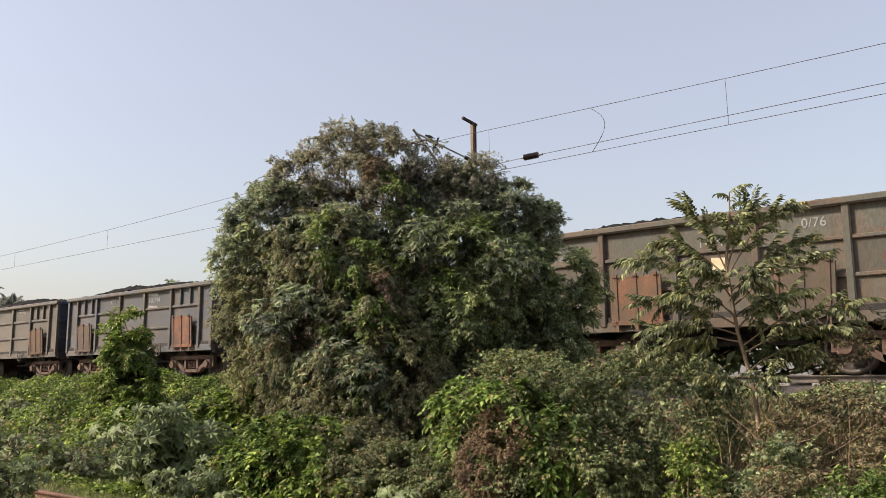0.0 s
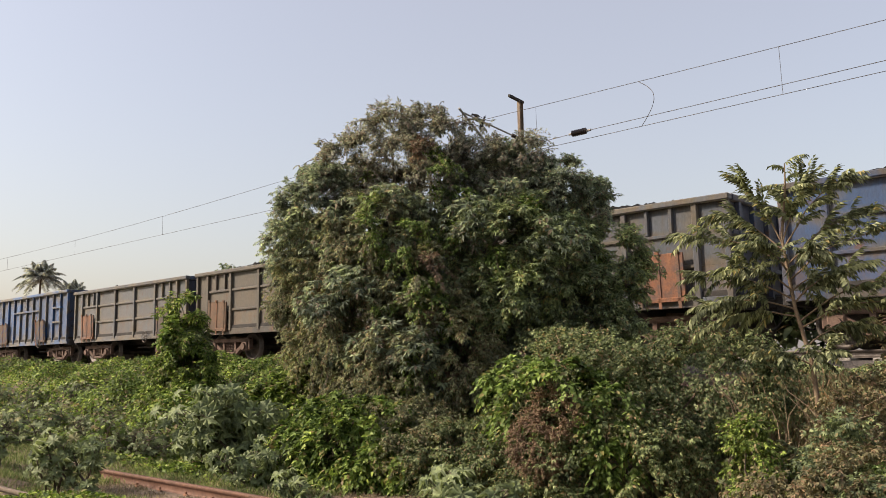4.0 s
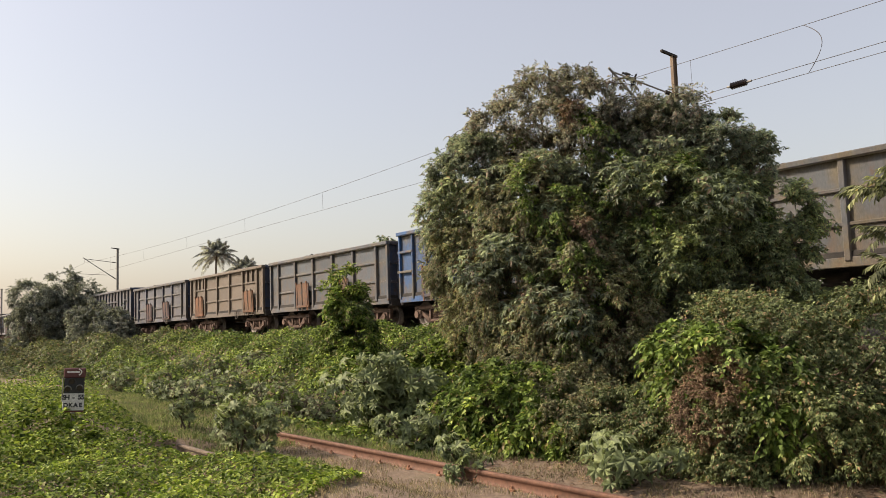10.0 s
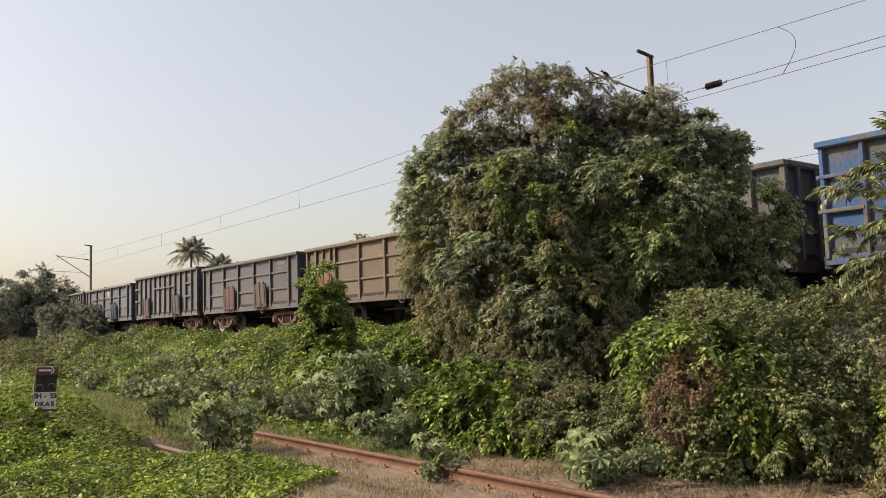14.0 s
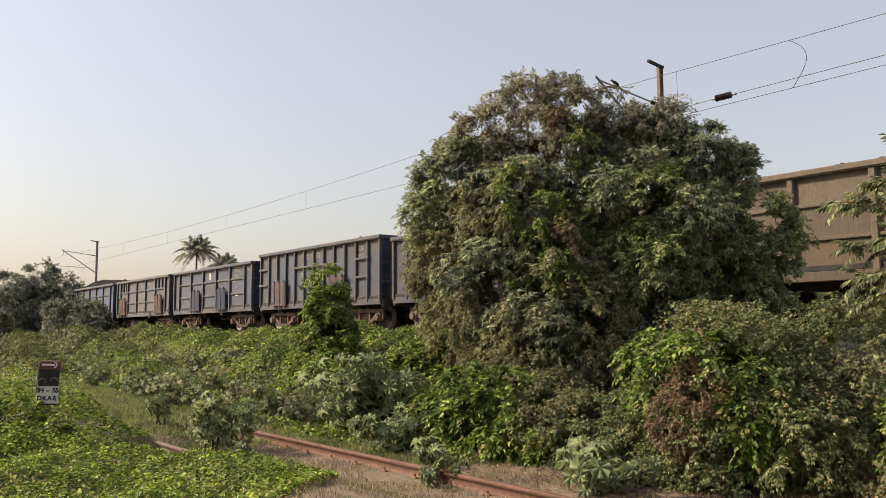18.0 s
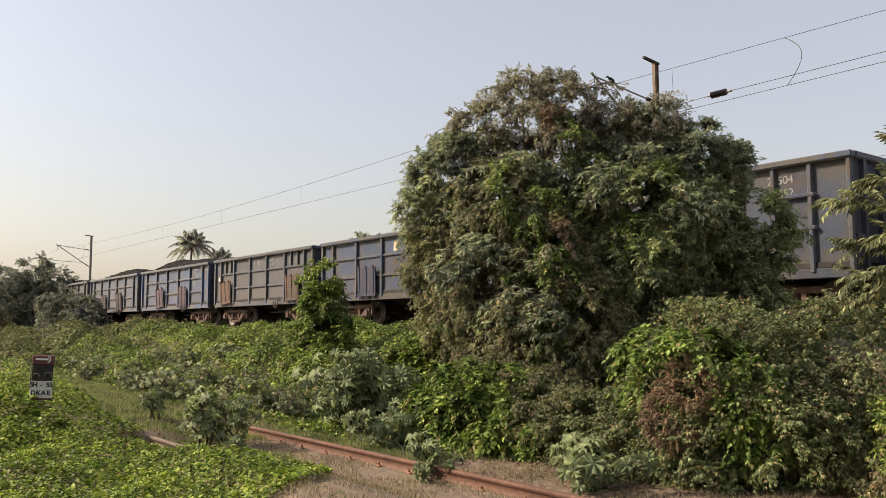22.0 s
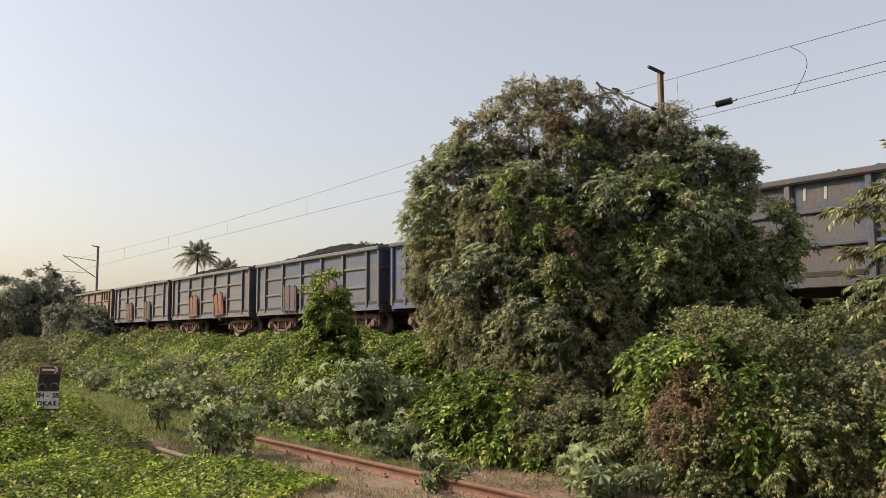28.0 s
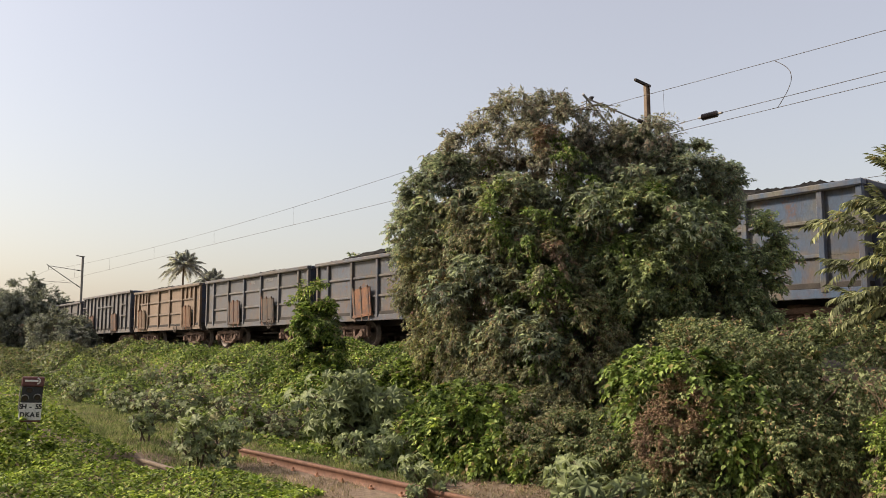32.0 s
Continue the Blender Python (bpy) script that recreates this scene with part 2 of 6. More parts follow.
L_TREE = leaf_material("dark_tree_leaves", (0.115, 0.145, 0.105), (0.215, 0.25, 0.168), (0.305, 0.337, 0.212), (0.28, 0.215, 0.155), 0.08, 0.55, 0.48)
L_DROOP = leaf_material("dusty_olive_creeper_leaves", (0.092, 0.102, 0.056), (0.17, 0.178, 0.095), (0.25, 0.257, 0.14), (0.26, 0.19, 0.115), 0.15, 0.6, 0.45)
L_TWIGGY = leaf_material("thin_brownish_crown_leaves", (0.1, 0.107, 0.088), (0.185, 0.187, 0.142), (0.28, 0.275, 0.2), (0.25, 0.19, 0.145), 0.2, 0.65, 0.5)
L_BRIGHT = leaf_material("bright_green_creeper_leaves", (0.05, 0.088, 0.02), (0.115, 0.172, 0.04), (0.215, 0.278, 0.08), (0.24, 0.21, 0.08), 0.06, 0.55, 0.4)
L_FARBANK = leaf_material("dull_olive_bank_scrub", (0.05, 0.063, 0.027), (0.105, 0.122, 0.048), (0.18, 0.198, 0.082), (0.2, 0.15, 0.08), 0.12)
L_WEED = leaf_material("half_dry_olive_weeds", (0.075, 0.07, 0.035), (0.14, 0.128, 0.062), (0.225, 0.2, 0.10), (0.23, 0.155, 0.085), 0.22)
L_SLOPE = leaf_material("yellow_green_ground_creeper", (0.04, 0.07, 0.014), (0.112, 0.163, 0.031), (0.25, 0.31, 0.068), (0.24, 0.19, 0.09), 0.08)
L_VINE = leaf_material("fresh_green_vine_leaves", (0.045, 0.085, 0.012), (0.135, 0.195, 0.028), (0.245, 0.298, 0.056), (0.26, 0.25, 0.08), 0.06)
L_CASTOR = leaf_material("grey_green_castor_leaves", (0.08, 0.105, 0.046), (0.165, 0.198, 0.09), (0.28, 0.31, 0.16), (0.2, 0.19, 0.085), 0.04)
L_SAPLING = leaf_material("pale_olive_sapling_leaves", (0.078, 0.09, 0.045), (0.142, 0.157, 0.078), (0.235, 0.248, 0.128), (0.28, 0.23, 0.09), 0.04, 0.8, 0.35)
L_SPRAY = leaf_material("light_compound_leaves", (0.115, 0.155, 0.09), (0.2, 0.243, 0.12), (0.305, 0.345, 0.165), (0.29, 0.23, 0.11), 0.06, 0.55, 0.45)
L_LANTANA = leaf_material("lantana_leaves", (0.062, 0.087, 0.036), (0.13, 0.162, 0.068), (0.22, 0.25, 0.112), (0.27, 0.19, 0.1), 0.09)
L_DEAD = leaf_material("dead_reddish_brown_foliage", (0.095, 0.062, 0.04), (0.168, 0.107, 0.067), (0.215, 0.146, 0.092), (0.14, 0.13, 0.06), 0.18, 0.85, 0.15)
# far leaves: the distance haze is mixed into this greyed, paled colour
L_FAR = leaf_material("haze_paled_tree_leaves", (0.1, 0.112, 0.09), (0.165, 0.178, 0.138), (0.245, 0.258, 0.195), (0.2, 0.18, 0.14), 0.06)
# fronds coloured much paler and greyer to stand in for haze before the palms
L_PALM = leaf_material("haze_paled_palm_fronds", (0.25, 0.262, 0.235), (0.35, 0.362, 0.325), (0.46, 0.47, 0.42), (0.34, 0.31, 0.25), 0.08)
L_GRASS = leaf_material("green_grass", (0.085, 0.12, 0.038), (0.145, 0.182, 0.062), (0.225, 0.25, 0.11), (0.26, 0.22, 0.14), 0.15)
L_DRY = leaf_material("dry_grass", (0.15, 0.115, 0.07), (0.25, 0.195, 0.125), (0.33, 0.265, 0.175), (0.12, 0.13, 0.05), 0.15, 0.8)
FLOWER = leaf_material("pink_and_yellow_blossom", (0.45, 0.28, 0.2), (0.55, 0.42, 0.18), (0.6, 0.42, 0.34), (0.5, 0.25, 0.25), 0.2, 0.7)

# ---- mesh helpers ----
def mesh_np(name, verts, faces, mats, smooth=False):
    """A mesh from arrays of vertices and of faces that all have the same number of corners."""
    me = bpy.data.meshes.new(name)
    verts, faces = np.asarray(verts, np.float32), np.asarray(faces, np.int32)
    n = faces.shape[1]
    me.vertices.add(len(verts))
    me.vertices.foreach_set("co", verts.ravel())
    me.loops.add(faces.size)
    me.loops.foreach_set("vertex_index", faces.ravel())
    me.polygons.add(len(faces))
    me.polygons.foreach_set("loop_start", np.arange(0, faces.size, n, dtype=np.int32))
    if smooth:
        me.polygons.foreach_set("use_smooth", np.ones(len(faces), bool))
    me.update(calc_edges=True)
    for mt in (mats if isinstance(mats, (list, tuple)) else [mats]):
        me.materials.append(mt)
    return me


def child(name, me, parent, m=None, label=""):
    ob = new(name, me)
    ob.parent = parent
    if m is not None:
        ob.matrix_basis = m
    if label:
        ob["label"] = label
    return ob


def part(name, bm, mat, parent, label="", m=None):
    me = bpy.data.meshes.new(name)
    bm.to_mesh(me)
    bm.free()
    me.materials.append(mat)
    return child(name, me, parent, m, label)


def thing(name, label, category, at=None, group="", kind=""):
    ob = new(name)
    ob.matrix_basis = at if at is not None else Matrix()
    return tagged(ob, label, category, group, kind)


def add_box(bm, x0, x1, y0, y1, z0, z1, bevel=0.0, m=None):
    r = bmesh.ops.create_cube(bm, size=1.0)
    vs = r["verts"]
    for v in vs:
        v.co = Vector((x0 + (v.co.x + 0.5) * (x1 - x0), y0 + (v.co.y + 0.5) * (y1 - y0), z0 + (v.co.z + 0.5) * (z1 - z0)))
    if bevel:
        es = {e for v in vs for e in v.link_edges}
        out = bmesh.ops.bevel(bm, geom=list(es), offset=bevel, segments=1, affect="EDGES")
        vs = list({v for f in out["faces"] for v in f.verts} | {v for v in vs if v.is_valid})
    if m is not None:
        bmesh.ops.transform(bm, matrix=m, verts=vs)
    return vs


def add_cyl(bm, p, q, r1, r2=None, n=10, caps=True):
    p, q = Vector(p), Vector(q)
    d = q - p
    m = Matrix.Translation((p + q) / 2) @ d.to_track_quat("Z", "Y").to_matrix().to_4x4()
    bmesh.ops.create_cone(bm, cap_ends=caps, segments=n, radius1=r1, radius2=r1 if r2 is None else r2, depth=d.length, matrix=m)


def add_bar(bm, p, q, w, h):
    """A square bar from p to q."""
    p, q = Vector(p), Vector(q)
    d = q - p
    m = Matrix.Translation((p + q) / 2) @ d.to_track_quat("X", "Z").to_matrix().to_4x4()
    add_box(bm, -d.length / 2, d.length / 2, -w / 2, w / 2, -h / 2, h / 2, 0, m)


def tube(points, radii, n=6):
    """Vertices and quads of a tube through points."""
    pts = np.asarray(points, float)
    radii = np.broadcast_to(np.asarray(radii, float), (len(pts),))
    d = np.gradient(pts, axis=0)
    d /= np.linalg.norm(d, axis=1, keepdims=True) + 1e-12
    ref = np.where(np.abs(d[:, 2:3]) > 0.9, [[1.0, 0, 0]], [[0, 0, 1.0]])
    u = np.cross(d, ref)
    u /= np.linalg.norm(u, axis=1, keepdims=True) + 1e-12
    w = np.cross(d, u)
    a = np.linspace(0, 2 * np.pi, n, endpoint=False)
    v = pts[:, None] + radii[:, None, None] * (np.cos(a)[None, :, None] * u[:, None] + np.sin(a)[None, :, None] * w[:, None])
    i, j = np.meshgrid(np.arange(len(pts) - 1), np.arange(n), indexing="ij")
    k = (j + 1) % n
    f = np.stack([i * n + j, i * n + k, (i + 1) * n + k, (i + 1) * n + j], -1).reshape(-1, 4)
    return v.reshape(-1, 3), f


def tubes(name, runs, mat, n=6):
    """One mesh of several tubes, each (points, radii)."""
    V, F, o = [], [], 0
    for pts, rad in runs:
        v, f = tube(pts, rad, n)
        V.append(v)
        F.append(f + o)
        o += len(v)
    return mesh_np(name, np.concatenate(V), np.concatenate(F), mat, True)

# ---- leaves ----
def lance(width, droop, length=1.0, at=(0, 0, 0), turn=0.0, tilt=0.0):
    """A folded narrow leaf that points along +x, then tilted up and turned about z."""
    v = np.array([(0, 0, 0), (0.42, width, 0.05 - droop * 0.15), (1, 0, -droop), (0.42, -width, 0.05 - droop * 0.15)], float) * length
    c, s = math.cos(tilt), math.sin(tilt)
    v = v @ np.array([[c, 0, s], [0, 1, 0], [-s, 0, c]])
    c, s = math.cos(turn), math.sin(turn)
    v = v @ np.array([[c, s, 0], [-s, c, 0], [0, 0, 1]]) + at
    return v, np.array([(0, 1, 2), (0, 2, 3)])


def joined(pieces):
    V, F, o = [], [], 0
    for v, f in pieces:
        V.append(v)
        F.append(f + o)
        o += len(v)
    return np.concatenate(V), np.concatenate(F)


def palmate(lobes=7):
    """A lobed hand-shaped leaf in the xy plane, its lobes drooping."""
    v, f = [(0, 0, 0)], []
    for i in range(lobes):
        a = math.radians(-150 + 300 * i / (lobes - 1))
        r = 1.0 - 0.35 * abs(i - (lobes - 1) / 2) / ((lobes - 1) / 2)
        for da, rr, z in ((-0.23, 0.56 * r + 0.06, 0.06), (0, r, -0.28), (0.23, 0.56 * r + 0.06, 0.06)):
            v.append((math.cos(a + da) * rr, math.sin(a + da) * rr, z))
        k = 1 + 3 * i
        f += [(0, k, k + 1), (0, k + 1, k + 2)]
        if i:
            f.append((0, k - 1, k))
    return np.array(v, float), np.array(f)


LEAF = lance(0.3, 0.15)
HEART = (np.array([(0, 0, 0), (0.12, 0.34, 0.06), (0.55, 0.26, 0.03), (1, 0, -0.2), (0.55, -0.26, 0.03), (0.12, -0.34, 0.06)], float), np.array([(0, 1, 2), (0, 2, 3), (0, 3, 4), (0, 4, 5)]))
BLADE = (np.array([(0, 0.035, 0), (0, -0.035, 0), (0.16, 0, 0.62), (0.42, 0, 0.95)], float), np.array([(0, 1, 2), (0, 2, 3)]))
WHORL = joined([lance(0.17, 0.28, 1.0, (0, 0, 0.1), 2 * math.pi * k / 7 + 0.3 * (k % 2), -0.5 + 0.25 * (k % 3)) for k in range(7)])
FROND = joined([lance(0.2, 0.4, 0.28, (0.1 + 0.105 * (k // 2), 0, 0.2 * (0.1 + 0.105 * (k // 2)) - 0.5 * (0.1 + 0.105 * (k // 2)) ** 2), (1 if k % 2 else -1) * 0.95, -0.75 + 0.15 * (k % 3)) for k in range(16)] + [lance(0.16, 0.4, 0.27, (0.92, 0, -0.24), 0.0, -0.7), (np.array([(0, 0.012, 0), (0, -0.012, 0), (0.5, 0, -0.025)], float), np.array([(0, 1, 2)])), (np.array([(0.45, 0.01, -0.012), (0.45, -0.01, -0.012), (0.93, 0, -0.245)], float), np.array([(0, 1, 2)]))])
COMPOUND = joined([lance(0.24, 0.35, 0.5, (0.25 + 0.25 * (k // 2), 0, -0.05 * (k // 2)), (1 if k % 2 else -1) * (1.05 - 0.2 * (k // 2)), -0.3 + 0.2 * (k % 3)) for k in range(4)] + [lance(0.22, 0.4, 0.56, (0.6, 0, -0.12), 0.0, -0.35)])
TRIO = joined([lance(0.24, 0.35, 0.62, (0.25, 0, 0), a, -0.35) for a in (-0.95, 0.0, 0.95)])
PALM_LEAF = palmate()
CLUSTER = joined([lance(0.3, 0.2, 0.8, (0.15 * math.cos(k * 2.4), 0.15 * math.sin(k * 2.4), 0.12 * k), k * 2.4, -0.4) for k in range(4)])


def frames_for(normals, rng, lift=0.0, loose=0.28):
    """Turns whose z follows the normals (bent up by lift), with any spin about them."""
    z = normals + np.array([0, 0, lift]) + rng.normal(0, loose, normals.shape)
    z /= np.linalg.norm(z, axis=1, keepdims=True) + 1e-9
    r = rng.normal(size=z.shape)
    x = r - (r * z).sum(1, keepdims=True) * z
    x /= np.linalg.norm(x, axis=1, keepdims=True) + 1e-9
    return np.stack([x, np.cross(z, x), z], -1)


def out_frames(normals, rng, sag=0.3, spread=0.35):
    """Turns whose x points outwards and somewhat down, as hanging sprays do."""
    x = normals + np.array([0, 0, -sag]) + rng.normal(0, spread, normals.shape)
    x /= np.linalg.norm(x, axis=1, keepdims=True) + 1e-9
    y = np.cross(np.array([0, 0, 1.0]) + rng.normal(0, 0.25, x.shape), x)
    y /= np.linalg.norm(y, axis=1, keepdims=True) + 1e-9
    return np.stack([x, y, np.cross(x, y)], -1)


def spread_leaves(name, template, pos, turns, sizes, mat):
    tv, tf = template
    n, k = len(pos), len(tv)
    v = np.einsum("nij,kj->nki", turns, tv) * np.asarray(sizes)[:, None, None] + pos[:, None]
    f = tf[None] + (np.arange(n) * k)[:, None, None]
    return mesh_np(name, v.reshape(-1, 3), f.reshape(-1, tf.shape[1]), mat)


def ball(rng, n):
    v = rng.normal(size=(n, 3))
    return v / np.linalg.norm(v, axis=1, keepdims=True)


def clumped(rng, blobs, clumps, per, size=0.35, inner=0.3, floor=0.0, rough=0.0):
    """Points and outward normals on many small clumps that cover a union of ellipsoids (cx, cy, cz, rx, ry, rz), with gaps between them."""
    blobs = np.array(blobs, float)
    area = (blobs[:, 3] * blobs[:, 4] * blobs[:, 5]) ** (2 / 3)
    which = rng.choice(len(blobs), clumps, p=area / area.sum())
    b, d = blobs[which], ball(rng, clumps)
    depth = np.where(rng.random(clumps) < inner, rng.uniform(0.45, 0.8, clumps), rng.uniform(0.84, 1.06, clumps))
    depth = depth * (1 + rough * rng.normal(0, 1, clumps))
    centre = b[:, :3] + d * b[:, 3:] * depth[:, None]
    inside = np.zeros(clumps, bool)
    for k, o in enumerate(blobs):
        inside |= (((centre - o[:3]) / o[3:]) ** 2).sum(1) < 0.42
    keep = ~inside & (centre[:, 2] > floor)
    centre, d = centre[keep], (d / b[:, 3:])[keep]
    d /= np.linalg.norm(d, axis=1, keepdims=True)
    rad = size * rng.uniform(0.55, 1.35, len(centre))
    p = ball(rng, len(centre) * per).reshape(len(centre), per, 3)
    flip = np.sign((p * d[:, None]).sum(-1, keepdims=True) + 0.35)
    p = p * np.where(flip == 0, 1, flip)
    pos = centre[:, None] + p * rad[:, None, None] * np.array([1, 1, 0.75])
    nor = p * 0.6 + d[:, None] * 0.7
    nor /= np.linalg.norm(nor, axis=-1, keepdims=True)
    pos, nor = pos.reshape(-1, 3), nor.reshape(-1, 3)
    keep = pos[:, 2] > floor
    return pos[keep], nor[keep]


def boughs(rng, blobs, count, sprigs, reach, leaves, leaf, rise=0.25, sag=0.35, fill=0.9, floor=0.0):
    """Leafy boughs over a union of ellipsoids: from each bough's root a fan of sprigs springs outwards, arches over and bears
    leaves on both sides. Returns the leaves' places, turns and sizes, and the sprigs' lines."""
    blobs = np.array(blobs, float)
    area = (blobs[:, 3] * blobs[:, 4] * blobs[:, 5]) ** (2 / 3)
    which = rng.choice(len(blobs), count, p=area / area.sum())
    b, d = blobs[which], ball(rng, count)
    root = b[:, :3] + d * b[:, 3:] * (fill * rng.uniform(0.72, 1.05, count))[:, None]
    keep = root[:, 2] > floor
    for o in blobs:
        keep &= (((root - o[:3]) / o[3:]) ** 2).sum(1) > 0.33
    root, d = root[keep], d[keep]
    n = len(root)
    size = reach * rng.uniform(0.65, 1.3, n)
    way = d[:, None] * 0.85 + ball(rng, n * sprigs).reshape(n, sprigs, 3) * 0.75 + np.array([0, 0, rise])
    way /= np.linalg.norm(way, axis=-1, keepdims=True)
    ln = size[:, None] * rng.uniform(0.55, 1.1, (n, sprigs))
    u = np.linspace(0.22, 1.0, leaves)
    pts = root[:, None, None] + way[:, :, None] * (ln[..., None] * u)[..., None]
    pts[..., 2] -= sag * ln[..., None] * u ** 2
    side = np.cross(way, np.array([0, 0, 1.0]))
    side /= np.linalg.norm(side, axis=-1, keepdims=True) + 1e-9
    flip = np.where(np.arange(leaves) % 2, 1.0, -1.0)
    x = way[:, :, None] * (0.45 + 0.5 * u)[:, None] + side[:, :, None] * (flip * (1.0 - 0.45 * u))[:, None] + np.array([0, 0, -sag]) + rng.normal(0, 0.42, pts.shape)
    x = x.reshape(-1, 3)
    x /= np.linalg.norm(x, axis=1, keepdims=True)
    y = np.cross(np.array([0, 0, 1.0]) + rng.normal(0, 0.4, x.shape), x)
    y /= np.linalg.norm(y, axis=1, keepdims=True) + 1e-9
    turns = np.stack([x, y, np.cross(x, y)], -1)
    sizes = (leaf * rng.uniform(0.7, 1.25, pts.shape[:3]) * (1.0 - 0.25 * u)).reshape(-1)
    lines = np.concatenate([root[:, None, None].repeat(sprigs, 1), pts[:, :, leaves // 2:leaves // 2 + 1], pts[:, :, -1:]], 2).reshape(-1, 3, 3)
    pos = pts.reshape(-1, 3)
    ok = pos[:, 2] > floor
    return pos[ok], turns[ok], sizes[ok], lines


def limb(p, q, r1, r2, rng, bend=0.15, n=7):
    p, q = np.array(p, float), np.array(q, float)
    s = np.linspace(0, 1, n)[:, None]
    wob = np.cumsum(rng.normal(0, 1, (n, 3)), 0) * bend * np.linalg.norm(q - p) / n
    wob -= s * wob[-1]
    return p + (q - p) * s + wob, np.linspace(r1, r2, n)

# ---- the plan: the siding runs along x at y 4.25 and 5.92 (rail top z 0), the main line on its bank at y 17.83 (rail top z 1.6) ----
TRACK_Y, RAIL_Z = 17.83, 1.6


def step(a, b, v):
    s = np.clip((np.asarray(v, float) - a) / (b - a), 0, 1)
    return s * s * (3 - 2 * s)


def ground_z(x, y):
    """The lie of the land: flat by the siding, a bank that carries the main line, flat fields beyond."""
    x, y = np.asarray(x, float), np.asarray(y, float)
    z = -0.14 + 1.36 * step(8.2, 13.6, y) - 1.5 * step(22.0, 27.0, y)
    lumps = 0.05 * np.sin(1.3 * x + 0.7 * y) * np.sin(0.9 * y - 0.4 * x) + 0.03 * np.sin(3.1 * x) * np.cos(2.7 * y)
    z = z + 0.15 * (1 - step(-14.5, -12.6, x)) * step(3.0, 3.8, y) * (1 - step(6.6, 7.4, y))
    z = z + 0.17 * (1 - step(-12.6, -12.3, x) * (1 - step(-11.0, -10.5, x))) * step(3.4, 4.0, y) * (1 - step(4.45, 5.1, y)) * step(-14.0, -12.9, x)
    return z + lumps * step(6.4, 8.5, y) * (1 - step(13.0, 14.0, y))


def build_ground():
    xs = np.concatenate([[-2500, -1200, -600, -320, -200, -140, -110], np.arange(-90, -24, 1.5), np.arange(-24, 6, 0.4), np.arange(6, 40, 3), [60, 100, 200, 500, 1200, 2500]])
    ys = np.concatenate([[-2500, -900, -300, -100, -40, -15], np.arange(-6, 3, 1.0), np.arange(3, 7, 0.16), np.arange(7, 15, 0.35), np.arange(15, 29, 1.0), [34, 45, 70, 120, 250, 600, 1200, 2500]])
    X, Y = np.meshgrid(xs, ys, indexing="ij")
    V = np.stack([X, Y, ground_z(X, Y)], -1).reshape(-1, 3)
    i, j = np.meshgrid(np.arange(len(xs) - 1), np.arange(len(ys) - 1), indexing="ij")
    n = len(ys)
    F = np.stack([i * n + j, (i + 1) * n + j, (i + 1) * n + j + 1, i * n + j + 1], -1).reshape(-1, 4)
    tagged(new("ground", mesh_np("ground", V, F, DIRT, True)), "dry brown earth with sparse grass", "ground", kind="structure")
    # the ballast bed of the main line
    xs = np.arange(-160, 40.1, 2.0)
    prof = [(14.0, 1.12), (15.2, 1.40), (20.4, 1.40), (21.8, 1.1)]
    V = [(x, y, z) for x in xs for y, z in prof]
    F = [(4 * a + k, 4 * a + 4 + k, 4 * a + 5 + k, 4 * a + 1 + k) for a in range(len(xs) - 1) for k in range(3)]
    tagged(new("ballast", mesh_np("ballast", V, F, BALLAST)), "brown stone ballast under the main line", "ballast", kind="structure")


def rail_mesh(x0, x1, mat):
    """A flat-bottomed rail with its head at z 0, foot 0.156 m below."""
    half = [(0.068, -0.156), (0.068, -0.147), (0.022, -0.132), (0.010, -0.115), (0.010, -0.052), (0.033, -0.040), (0.0335, -0.008), (0.026, 0.0)]
    prof = half + [(-a, b) for a, b in reversed(half)]
    xs = np.linspace(x0, x1, 12)
    n = len(prof)
    V = [(x, a, b) for x in xs for a, b in prof]
    F = [(i * n + k, (i + 1) * n + k, (i + 1) * n + (k + 1) % n, i * n + (k + 1) % n) for i in range(11) for k in range(n)]
    return mesh_np("rail", V, F, mat)


def build_rails():
    group = "rails of the disused siding"
    for y in (4.245, 5.92):
        r = thing("rail", "orange-rusted old rail lying in the dirt", "rail", pose(0, y, 0), group)
        child("rail_bar", rail_mesh(-70, 14, BRIGHT_RUST if y > 5 else DUSTY_RUST), r)
        for k in range(34):
            bm = bmesh.new()
            add_box(bm, -0.045, 0.045, -0.105, -0.068, -0.15, -0.115, 0.008)
            add_cyl(bm, (0, -0.086, -0.14), (0, -0.086, -0.085), 0.016, n=8)
            part("rail_clip", bm, RUST, r, m=pose(-24 + 0.66 * k, 0, 0, 0, 0, 6 * math.sin(k * 3.1)))
    sl = bmesh.new()
    add_box(sl, -0.12, 0.12, -1.35, 1.35, -0.36, -0.15, 0.02)
    me = bpy.data.meshes.new("sleeper")
    sl.to_mesh(me)
    sl.free()
    me.materials.append(CONCRETE)
    bed = thing("sleepers", "half-buried old concrete sleepers of the siding", "sleepers", pose(0, 5.08, 0), kind="structure")
    for k in range(70):
        child("sleeper", me, bed, pose(-36 + 0.66 * k, 0, -0.05 + 0.012 * math.sin(k * 1.7), 0.6 * math.sin(k), 0, 0.8 * math.cos(k * 2.3)))
    for y in (TRACK_Y - 0.838, TRACK_Y + 0.838):
        r = thing("rail", "worn steel rail of the main line on its bank", "rail", pose(0, y, RAIL_Z), "rails of the main line")
        child("rail_bar", rail_mesh(-160, 40, TREAD), r)
    bed = thing("sleepers", "concrete sleepers of the main line in ballast", "sleepers", pose(0, TRACK_Y, RAIL_Z), kind="structure")
    for k in range(120):
        child("sleeper", me, bed, pose(-66 + 0.62 * k, 0, 0.0))


